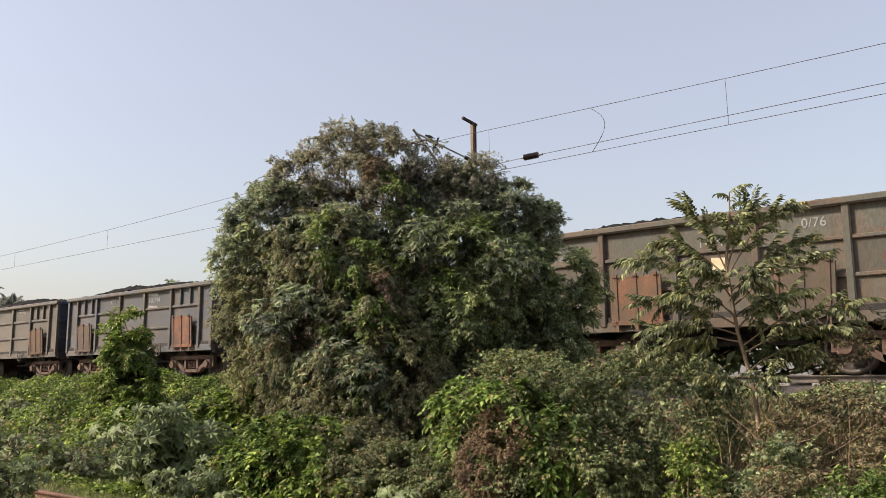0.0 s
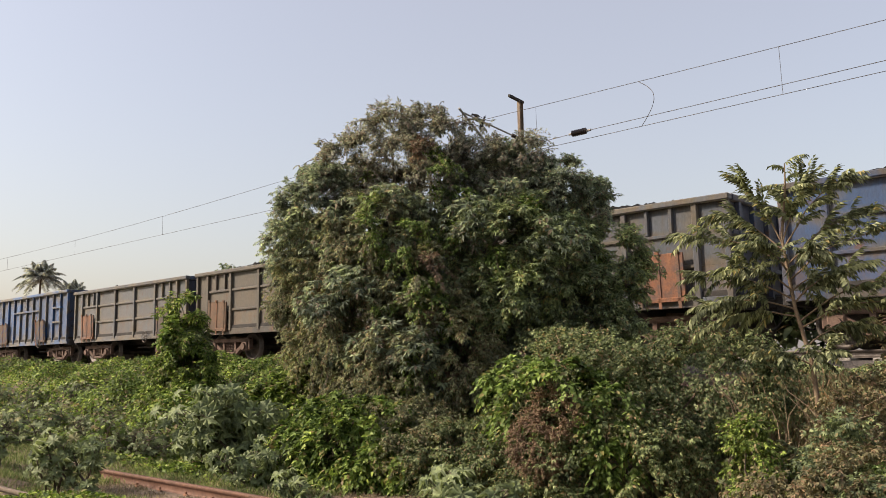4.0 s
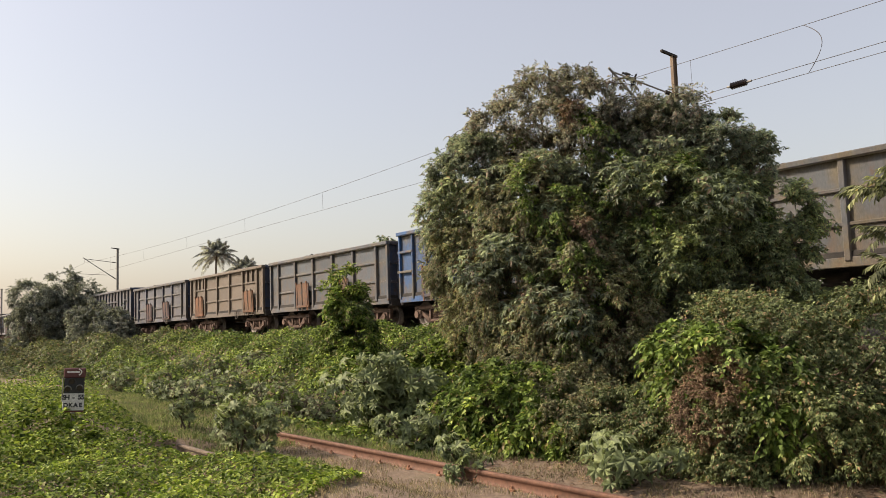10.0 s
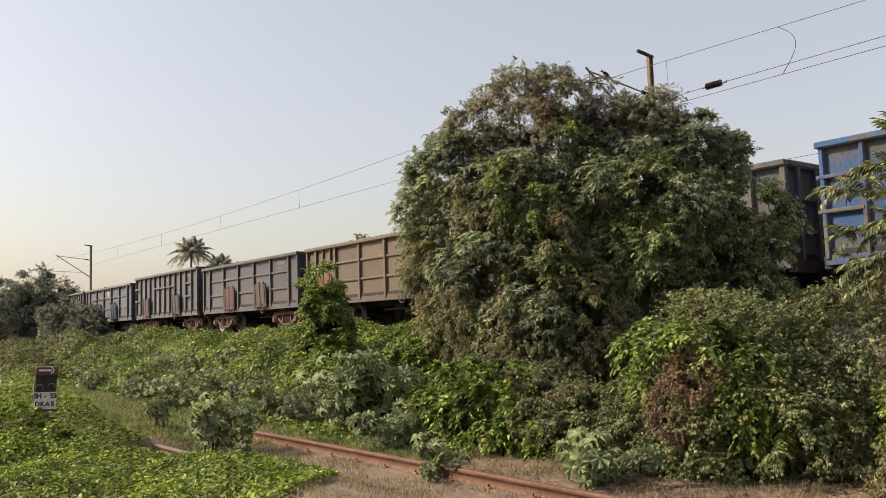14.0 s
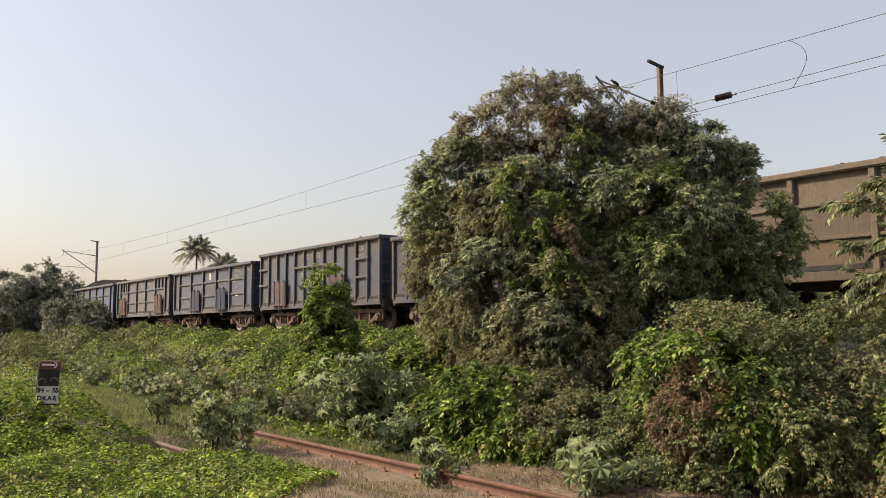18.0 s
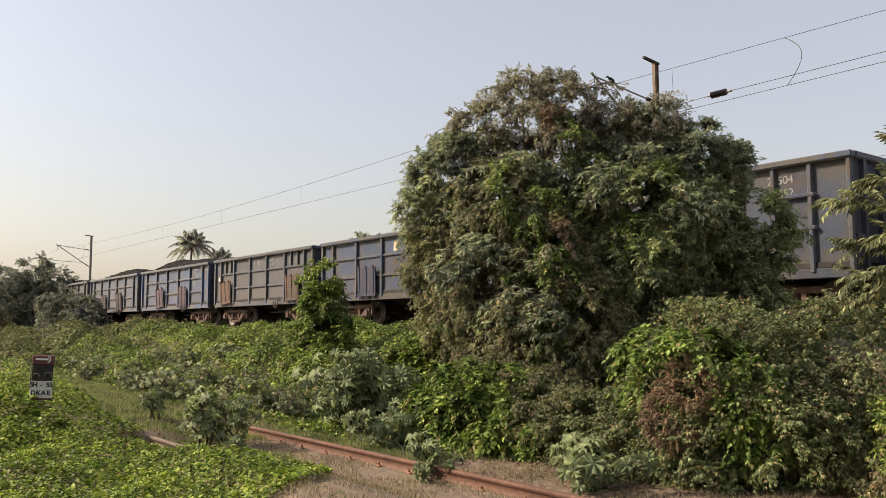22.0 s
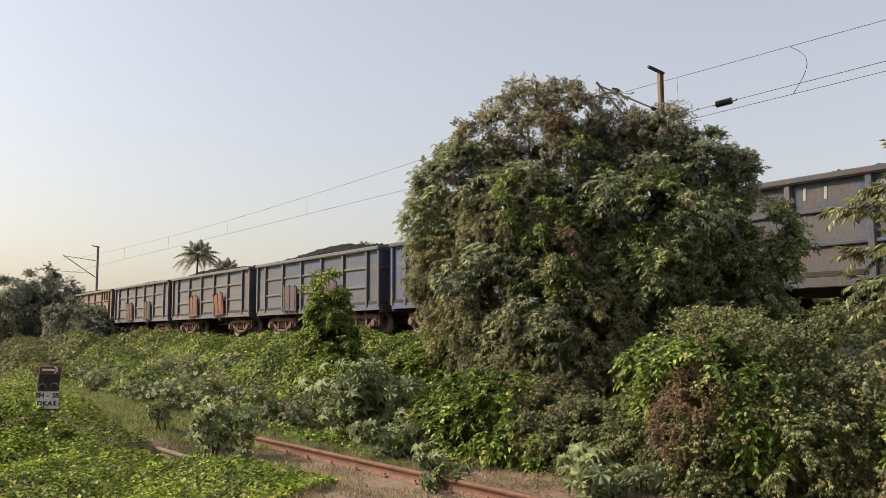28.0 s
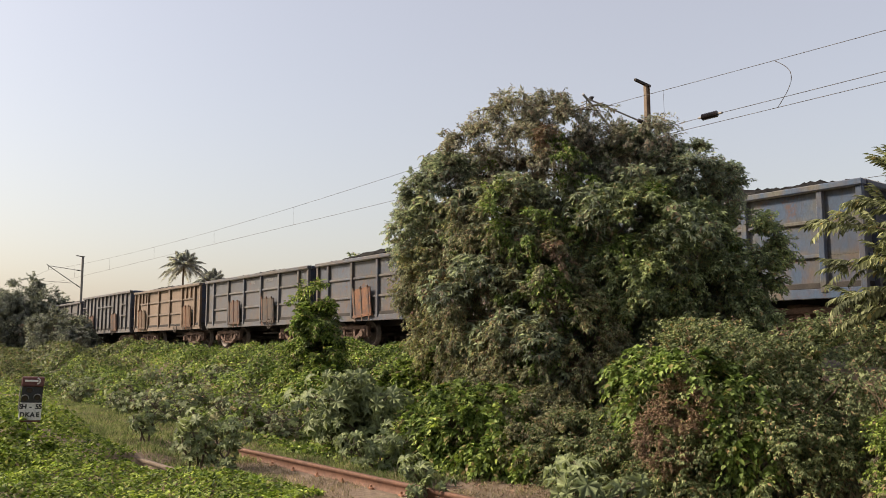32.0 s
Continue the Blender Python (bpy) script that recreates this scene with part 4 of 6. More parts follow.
def build_overhead():
    for x in MASTS_X[:-1]:
        near = x > -20
        h_mast(x, 20.6, 1.2, 9.70 if near else 9.72, MAST_BROWN if near else MAST, "rust-stained steel mast behind the overgrown tree" if near else "grey steel mast with cantilever beside the line")
    h_mast(MASTS_X[-1], 20.6, 1.2, 9.72, MAST, "grey steel mast with cantilever beside the line")
    line = thing("overhead_line", "thin dark overhead wires above the main line", "wires")
    xs = np.arange(-206, 46.1, 2.0)
    child("messenger_wire", tubes("messenger_wire", [(np.array([(x, TRACK_Y, messenger_z(x)) for x in xs]), 0.0075)], WIRE, 5), line)
    child("contact_wire", tubes("contact_wire", [(np.array([(x, TRACK_Y, 7.12) for x in xs]), 0.0075)], WIRE, 5), line)
    child("far_contact_wire", tubes("far_contact_wire", [(np.array([(-30, 26.7, 6.89), (0, 26.6, 6.88), (45, 26.6, 6.89)]), 0.009)], WIRE, 5), line)
    child("second_contact_wire", tubes("second_contact_wire", [(np.array([(-15.9, 20.35, 7.5), (-13.4, 18.0, 7.36), (-11.98, TRACK_Y, 7.335)]), 0.008), (np.array([(-11.45, TRACK_Y, 7.33), (-3, TRACK_Y, 7.34), (20, TRACK_Y, 7.2), (46, TRACK_Y, 7.08)]), 0.008)], WIRE, 5), line)
    bm = bmesh.new()
    add_cyl(bm, (-12.05, TRACK_Y, 7.335), (-11.38, TRACK_Y, 7.33), 0.03, n=8)
    rod = part("line_insulator", bm, MAST, line)
    for k in range(7):
        bm = bmesh.new()
        add_cyl(bm, (-11.93 + 0.065 * k, TRACK_Y, 7.335), (-11.90 + 0.065 * k, TRACK_Y, 7.335), 0.09, 0.06, n=12)
        part("insulator_disc", bm, GLAZE, rod)
    for x in (-13.75, -13.5):
        bm = bmesh.new()
        add_cyl(bm, (x, TRACK_Y + 0.5, 7.38), (x + 0.08, TRACK_Y + 0.45, 7.38), 0.05, n=8)
        part("wire_clamp", bm, UNDER, line)
    a = np.linspace(0, 1, 16)
    sway = np.sin(a * np.pi)
    child("jumper_wire", tubes("jumper_wire", [(np.stack([-9.95 + 0.52 * sway + 0.03 * a, TRACK_Y - 0.25 * sway, messenger_z(-9.95) + (7.12 - messenger_z(-9.95)) * a], -1), 0.008)], WIRE, 5), line)
    for x in (-13.1, -6.5, 0.5, 7, 14, -23.0, -33.4, -42.3, -51.5, -60.5, -69.5, -88, -98, -108):
        zt = messenger_z(x)
        child("dropper", tubes("dropper", [(np.array([(x, TRACK_Y, zt), (x + 0.02, TRACK_Y, 7.12)]), 0.005)], WIRE, 4), line)


# ---- shunt signal ----
def build_signal():
    s = thing("shunt_signal", "low shunt signal with dark lamps and white number plate among vines", "signal", pose(-13.75, 2.98, 0.31, 0, 2.5, 76) @ Matrix.Scale(0.72, 4))
    bm = bmesh.new()
    add_cyl(bm, (0, 0.1, -0.62), (0, 0.1, 0.85), 0.045, n=12)
    part("post", bm, MAST, s)
    bm = bmesh.new()
    add_box(bm, -0.2, 0.2, 0.0, 0.16, 0.66, 1.02, 0.02)
    part("lamp_box", bm, BLACK, s)
    bm = bmesh.new()
    add_box(bm, -0.215, 0.215, -0.05, 0.18, 1.0, 1.2, 0.02)
    hood = part("hood", bm, RED, s, "faded dark red hood with a white arrow")
    bm = bmesh.new()
    add_box(bm, -0.15, 0.1, -0.058, -0.046, 1.1, 1.14, 0.003)
    a = np.linspace(-1.3, 1.3, 9)
    for t, u in zip(a, a[1:]):
        add_bar(bm, (0.06 + 0.075 * math.cos(t), -0.053, 1.12 + 0.065 * math.sin(t)), (0.06 + 0.075 * math.cos(u), -0.053, 1.12 + 0.065 * math.sin(u)), 0.012, 0.026)
    part("arrow", bm, WHITE, hood, "worn white painted arrow")
    bm = bmesh.new()
    add_box(bm, -0.235, -0.215, -0.02, 0.14, 0.5, 1.0, 0.008)
    part("side_plate", bm, MAST, s)
    for dx, z in ((-0.12, 0.76), (0.11, 0.78), (-0.05, 0.92)):
        bm = bmesh.new()
        add_cyl(bm, (dx, -0.03, z), (dx, 0.01, z), 0.055, n=16)
        lamp = part("lens", bm, GLAZE, s)
        a = np.linspace(-0.2, np.pi + 0.2, 14)
        V = [(dx + q * math.cos(t), y, z + q * math.sin(t)) for t in a for q, y in ((0.075, -0.16), (0.075, 0.0), (0.064, -0.155))]
        F = [(3 * k, 3 * k + 1, 3 * k + 4, 3 * k + 3) for k in range(13)] + [(3 * k, 3 * k + 3, 3 * k + 5, 3 * k + 2) for k in range(13)]
        child("lens_visor", mesh_np("lens_visor", V, F, MAST if z < 0.9 else BLACK), lamp)
    bm = bmesh.new()
    add_box(bm, -0.21, 0.21, -0.02, 0.0, 0.312, 0.67, 0.006)
    plate = part("number_plate", bm, WHITE, s, "white number plate with black letters")
    for word, size, z in (("SH - 55", 0.135, 0.585), ("DKAE", 0.125, 0.42)):
        wide = 0.36 if size > 0.13 else 0.29
        for k, c in enumerate(word):
            if c != " ":
                child("letter", lettering(c, size, BLACK, 0.006), plate, pose(-wide / 2 + wide * k / (len(word) - 1), -0.023, z, 90, 0, 0))
    bm = bmesh.new()
    add_box(bm, -0.21, 0.21, -0.022, 0.0, 0.275, 0.31, 0.006)
    part("red_band", bm, RED, s)


# ---- vegetation ----
def polar(az, r, z=None):
    """A place r metres off at az degrees to the left of straight across the line."""
    x, y = -math.sin(radians(az)) * r, math.cos(radians(az)) * r
    return (x, y, float(ground_z(x, y)) if z is None else z)


def build_tree():
    """The overgrown tree: trunk and limbs, a dark crown of layered boughs, hanging dusty creepers, and fresh green climbers."""
    rng = np.random.default_rng(11)
    base = Vector(polar(44.0, 14.4))
    t = thing("overgrown_tree", "large bushy tree smothered by dusty hanging creepers beside the bank", "tree", pose(*base))
    side, deep = np.array([math.cos(radians(44)), math.sin(radians(44)), 0]), np.array([-math.sin(radians(44)), math.cos(radians(44)), 0])

    def at(s, d, z, r, rz=None):
        return (*(side * s + deep * d + np.array([0, 0, z - base.z])), r, r, r if rz is None else rz)

    dry_top = [at(0.1, 0.2, 5.42, 0.58), at(-0.65, 0.2, 5.3, 0.65), at(-0.35, 0.0, 4.7, 0.75), at(0.95, 0.3, 4.95, 0.55), at(-1.35, 0.1, 4.85, 0.6), at(1.6, 0.2, 5.05, 0.5), at(0.3, 0.4, 4.6, 0.7)]
    dark = [at(-1.95, 0.2, 4.32, 0.66), at(-2.2, 0.2, 3.65, 0.64), at(1.5, 0.4, 4.75, 0.62), at(2.25, 0.2, 4.45, 0.66), at(2.75, 0.2, 4.35, 0.4), at(0.9, 0.7, 2.4, 1.3), at(1.4, 0.0, 1.2, 1.0), at(0.6, 0.4, 4.2, 0.9),
            at(-1.3, 0.2, 3.5, 0.9), at(0.4, 0.3, 3.0, 1.2), at(1.9, 0.5, 2.2, 1.0)]
    dusty = [at(-2.05, 0.0, 2.85, 0.62, 0.75), at(-1.8, -0.2, 1.95, 0.6, 0.8), at(-0.9, -0.2, 3.6, 0.95), at(-1.1, -0.6, 2.4, 0.9), at(-0.4, -1.15, 1.55, 0.7, 1.0), at(-0.2, -1.75, 0.45, 0.5, 0.8), at(-1.0, -0.7, 1.1, 0.6, 0.7), at(-0.2, -0.8, 2.7, 0.8), at(0.35, -1.3, 1.75, 0.5, 0.85), at(0.9, -1.1, 1.1, 0.55, 0.8)]
    sunny = [at(1.25, -0.5, 3.6, 0.85, 0.75), at(2.05, -0.3, 3.25, 0.8, 0.75), at(3.1, 0.0, 3.2, 0.52), at(3.2, 0.0, 2.6, 0.52), at(2.95, -0.1, 2.1, 0.5), at(2.4, -0.3, 2.5, 0.65), at(1.4, -0.7, 2.7, 0.7), at(0.5, -0.8, 2.5, 0.55)]
    trunk = limb((0, 0, -0.1), (0.1, 0.1, 2.0), 0.17, 0.12, rng)
    child("trunk", tubes("trunk", [trunk], BARK, 10), t)
    for b in dry_top + dark + dusty + sunny:
        run = limb((rng.normal(0, 0.1), rng.normal(0, 0.1), rng.uniform(0.6, 2.0)), (b[0], b[1], b[2] + 0.1), 0.07, 0.016, rng)
        child("limb", tubes("limb", [run], BARK, 6), t)
    sprigs = []

    def clad(name, blobs, count, fan, reach, leaves, leaf, template, mat, label="", rise=0.25, sag=0.35, fill=0.9):
        p, turns, sizes, lines = boughs(rng, blobs, count, fan, reach, leaves, leaf, rise, sag, fill, -0.1)
        sprigs.extend((q, np.array([0.008, 0.005, 0.002])) for q in lines)
        child(name, spread_leaves(name, template, p, turns, sizes, mat), t, None, label)

    # the deep shade inside
    p, n = clumped(rng, dark[5:] + dusty[2:5] + sunny[:2], 200, 60, 0.42, 0.8, 0.0, 0.05)
    child("inner_crown", spread_leaves("inner_crown", WHORL, p, out_frames(n, rng, 0.25, 0.5), rng.uniform(0.08, 0.14, len(p)), L_TREE), t)
    clad("crown", dark, 420, 11, 0.36, 9, 0.128, COMPOUND, L_TREE)
    clad("upper_crown", dark[:5], 150, 9, 0.3, 8, 0.135, COMPOUND, L_TREE)
    clad("dry_crown", dry_top, 190, 9, 0.36, 8, 0.11, COMPOUND, L_TWIGGY, "thin brownish foliage of the dying top", 0.35, 0.3)
    clad("hanging_creeper", dusty, 470, 11, 0.34, 9, 0.118, COMPOUND, L_DROOP, "dusty brown-green hanging creepers", 0.0, 0.5)
    clad("trailing_creeper", dusty, 50, 7, 0.5, 10, 0.12, COMPOUND, L_DROOP, "long trailing ends of the creepers", -0.3, 0.7, 1.0)
    clad("outer_spray", sunny, 270, 10, 0.4, 8, 0.155, COMPOUND, L_SPRAY, "lighter layered sprays of compound leaves", 0.25, 0.35, 0.95)
    clad("young_growth", [dusty[2], dusty[7], sunny[0], sunny[1], sunny[6], dark[1]], 44, 7, 0.34, 8, 0.15, COMPOUND, L_BRIGHT, "yellow-green young shoots", 0.4, 0.35, 1.05)
    clad("withered_foliage", [dusty[4], dusty[7], dusty[3], dry_top[2]], 34, 7, 0.36, 8, 0.14, COMPOUND, L_DEAD, "withered reddish brown leaves", -0.1, 0.7, 1.02)
    p, n = clumped(rng, dry_top, 90, 44, 0.32, 0.6, 0.0, 0.05)
    child("top_foliage", spread_leaves("top_foliage", COMPOUND, p, out_frames(n, rng, 0.4, 0.7), rng.uniform(0.07, 0.12, len(p)), L_TWIGGY), t, None, "fine dry foliage inside the thin top")
    # a ribbon of fresh green climber up the middle
    ribbon = [at(0.1, -0.55, 4.75, 0.34, 0.5), at(0.3, -0.75, 4.2, 0.36, 0.45), at(0.0, -0.85, 3.75, 0.32, 0.4), at(-0.45, -1.25, 3.5, 0.42, 0.3), at(-0.1, -1.5, 2.4, 0.3, 0.5), at(-0.2, -1.5, 1.5, 0.28, 0.5)]
    clad("green_creeper", ribbon, 62, 8, 0.3, 8, 0.12, TRIO, L_BRIGHT, "fresh bright green climbing creeper", 0.1, 0.6)
    # thin bare shoots that stand out of the top
    shoots, tips, ways = [], [], []
    for b in [dry_top[0], dry_top[0], dry_top[1], dry_top[1], dry_top[4], dry_top[5], dark[2]]:
        for _ in range(11):
            d = ball(rng, 1)[0]
            d[2] = abs(d[2]) * 0.8 + 0.25
            p0 = np.array(b[:3]) + d * np.array(b[3:]) * 0.8
            q = p0 + d * rng.uniform(0.2, 0.5) + np.array([rng.normal(0, 0.12), rng.normal(0, 0.12), 0.0])
            pts, rad = limb(p0, q, 0.011, 0.005, rng, 0.3, 6)
            pts[:, 2] -= 0.22 * np.linspace(0, 1, 6) ** 2
            shoots.append((pts, rad))
            for k in range(1, 6):
                for _ in range(2):
                    tips.append(pts[k] + rng.normal(0, 0.02, 3))
                    ways.append(d * 0.5 + ball(rng, 1)[0] * 0.6)
    tagged(child("shoot_tangle", tubes("shoot_tangle", shoots, BARK, 4), t), kind="stuff")
    tips, ways = np.array(tips), np.array(ways)
    child("shoot_foliage", spread_leaves("shoot_foliage", COMPOUND, tips, out_frames(ways, rng, 0.7, 0.35), rng.uniform(0.1, 0.19, len(tips)), L_TWIGGY), t)
    tagged(child("twig_tangle", tubes("twig_tangle", sprigs, BARK, 3), t), kind="stuff")


def build_bush(name, label, at, layers, seed, stems=6, category="bush", group=""):
    """A bush with stems and leaf masses; layers: (part, blobs, boughs, leaves on each, bough size, template, leaf size, material, sag)."""
    rng = np.random.default_rng(seed)
    b = thing(name, label, category, pose(*at), group)
    blobs = [q for l in layers for q in l[1]]
    for k in range(stems):
        q = blobs[k % len(blobs)]
        run = limb((rng.normal(0, 0.12), rng.normal(0, 0.12), -0.05), (q[0] + rng.normal(0, 0.3) * q[3], q[1] + rng.normal(0, 0.3) * q[4], q[2] + 0.5 * q[5]), 0.025, 0.007, rng, 0.25)
        child("stem", tubes("stem", [run], BARK, 5), b)
    for name_, bl, clumps, per, size, tmpl, leaf, mat, sag in layers:
        p, turns, sizes, _ = boughs(rng, bl, clumps, max(4, per // 8), size * 1.7, 8, leaf, 0.15, sag, 0.95)
        child(name_, spread_leaves(name_, tmpl, p, turns, sizes, mat), b)
    return b


def build_bushes():
    # flowering bush in front of the tree, with green climber and a dead patch
    build_bush("lantana_bush", "flowering lantana bush, part green climber, part dead brown", polar(33.2, 10.6),
               [("foliage", [(0, 0, 0.8, 1.3, 1.15, 1.0), (1.1, 0.7, 1.25, 1.0, 0.85, 0.65), (-0.6, 0.5, 1.2, 0.85, 0.85, 0.7), (0.5, -0.6, 0.4, 1.15, 0.75, 0.65)], 620, 72, 0.2, TRIO, 0.085, L_LANTANA, 0.25),
                ("green_climber", [(-0.35, -1.0, 1.3, 0.42, 0.35, 0.38), (0.2, -1.0, 1.25, 0.5, 0.35, 0.34), (0.7, -0.85, 0.95, 0.34, 0.3, 0.5), (0.85, -0.85, 0.6, 0.24, 0.25, 0.34), (-0.6, -0.95, 1.0, 0.3, 0.3, 0.3)], 130, 64, 0.15, HEART, 0.08, L_BRIGHT, 0.75),
                ("dead_patch", [(0.16, -1.32, 0.72, 0.36, 0.2, 0.34), (0.3, -1.24, 1.0, 0.26, 0.18, 0.22)], 90, 72, 0.11, CLUSTER, 0.036, L_DEAD, 0.3),
                ("blossom", [(0, 0, 0.8, 1.3, 1.15, 1.0), (1.1, 0.7, 1.25, 1.0, 0.85, 0.65), (-0.6, 0.5, 1.2, 0.85, 0.85, 0.7)], 130, 32, 0.1, CLUSTER, 0.016, FLOWER, 0.0)], 21, 9)
    # bright bush at the tree's foot
    build_bush("creeper_bush", "bright green leafy creeper bush at the tree's foot", polar(49.6, 12.2),
               [("foliage", [(0, 0, 0.5, 1.05, 0.8, 0.7), (-0.75, -0.1, 0.4, 0.65, 0.55, 0.55), (0.8, 0.0, 0.3, 0.65, 0.55, 0.45), (0.3, 0.1, 0.9, 0.55, 0.5, 0.35)], 330, 88, 0.17, HEART, 0.088, L_BRIGHT, 0.75),
                ("yellow_foliage", [(-0.55, -0.2, 0.5, 0.55, 0.55, 0.6), (0.2, -0.3, 0.55, 0.8, 0.55, 0.55)], 80, 72, 0.17, HEART, 0.085, L_SLOPE, 0.75)], 22)
    build_bush("creeper_bush", "yellow-green creeper draped over the bank beside the tree", polar(54.2, 15.2),
               [("foliage", [(0, 0, 0.75, 0.75, 0.65, 0.65), (-0.6, -0.2, 0.45, 0.65, 0.55, 0.45), (0.6, 0.0, 0.85, 0.55, 0.45, 0.65)], 230, 72, 0.17, HEART, 0.1, L_SLOPE, 0.7)], 23)
    build_bush("vine_mound", "dark green vines heaped round the shunt signal's foot", (-13.35, 2.92, float(ground_z(-13.35, 2.92))),
               [("foliage", [(0, 0, 0.2, 0.5, 0.4, 0.38), (-0.6, -0.35, 0.25, 0.6, 0.5, 0.42), (0.1, -0.6, 0.1, 0.55, 0.5, 0.3)], 90, 56, 0.17, HEART, 0.09, L_VINE, 0.4)], 24, 3)
    # low shrubs below the tree and to its right
    for k, (az, r, h, wd, mat) in enumerate([(45.5, 11.6, 0.9, 0.8, L_DROOP), (42.0, 11.0, 0.8, 0.8, L_LANTANA), (38.6, 10.3, 0.6, 0.7, L_LANTANA), (47.9, 12.6, 1.3, 0.8, L_DROOP), (35.8, 9.9, 0.35, 0.6, L_LANTANA)]):
        build_bush("low_shrub", "low dusty green shrub on the bank's foot", polar(az, r),
                   [("foliage", [(0, 0, h * 0.5, wd, wd * 0.8, h * 0.65), (0.4, 0.1, h * 0.35, wd * 0.6, wd * 0.6, h * 0.5)], 150, 64, 0.17, TRIO, 0.085, mat, 0.3)], 40 + k, 5, "shrub", "shrubs at the foot of the bank")
    # slim climber-covered tree on the bank
    build_bush("slim_tree", "slim young tree wrapped in green climbers on the bank", polar(60.4, 21.0),
               [("foliage", [(-0.05, 0, 2.3, 0.3, 0.28, 0.6), (0.22, 0, 1.9, 0.34, 0.3, 0.4), (-0.35, 0, 1.6, 0.4, 0.34, 0.36), (0.4, 0, 1.25, 0.42, 0.36, 0.45), (-0.5, -0.1, 0.95, 0.5, 0.4, 0.4), (0.05, -0.2, 0.55, 0.75, 0.5, 0.5)], 150, 48, 0.2, COMPOUND, 0.2, L_SLOPE, 0.5),
                ("inner_foliage", [(0, 0.1, 1.5, 0.3, 0.3, 0.8), (0.1, 0.1, 0.5, 0.6, 0.5, 0.5)], 60, 48, 0.2, COMPOUND, 0.2, L_SPRAY, 0.4),
                ("green_creeper", [(0.1, -0.25, 1.9, 0.25, 0.2, 0.6), (-0.75, -0.2, 0.45, 0.55, 0.4, 0.35), (0.75, -0.2, 0.5, 0.5, 0.4, 0.35)], 60, 48, 0.18, HEART, 0.13, L_BRIGHT, 0.5)], 31, 5, "tree")
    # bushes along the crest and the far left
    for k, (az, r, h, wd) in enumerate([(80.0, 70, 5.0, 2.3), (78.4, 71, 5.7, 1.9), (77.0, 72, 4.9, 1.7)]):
        build_bush("crest_tree", "dark spreading tree beside the line, leaves greyed for distance haze", polar(az, r),
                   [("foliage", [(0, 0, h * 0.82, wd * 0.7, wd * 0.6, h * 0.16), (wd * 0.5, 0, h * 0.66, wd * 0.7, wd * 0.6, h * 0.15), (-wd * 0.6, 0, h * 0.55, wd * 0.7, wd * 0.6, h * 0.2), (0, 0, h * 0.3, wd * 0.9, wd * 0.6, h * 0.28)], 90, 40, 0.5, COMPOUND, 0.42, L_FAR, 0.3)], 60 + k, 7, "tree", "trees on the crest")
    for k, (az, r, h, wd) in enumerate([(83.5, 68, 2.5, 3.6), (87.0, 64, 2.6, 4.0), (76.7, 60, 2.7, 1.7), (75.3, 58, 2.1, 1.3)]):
        build_bush("crest_bush", "dense green bush on the edge of the bank, leaves greyed for distance haze", polar(az, r),
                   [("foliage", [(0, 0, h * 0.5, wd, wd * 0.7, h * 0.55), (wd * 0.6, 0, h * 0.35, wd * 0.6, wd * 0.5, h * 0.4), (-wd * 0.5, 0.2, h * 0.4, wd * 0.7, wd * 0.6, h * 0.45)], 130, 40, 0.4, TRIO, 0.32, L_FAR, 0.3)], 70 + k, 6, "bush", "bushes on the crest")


ONE_LEAF = {}


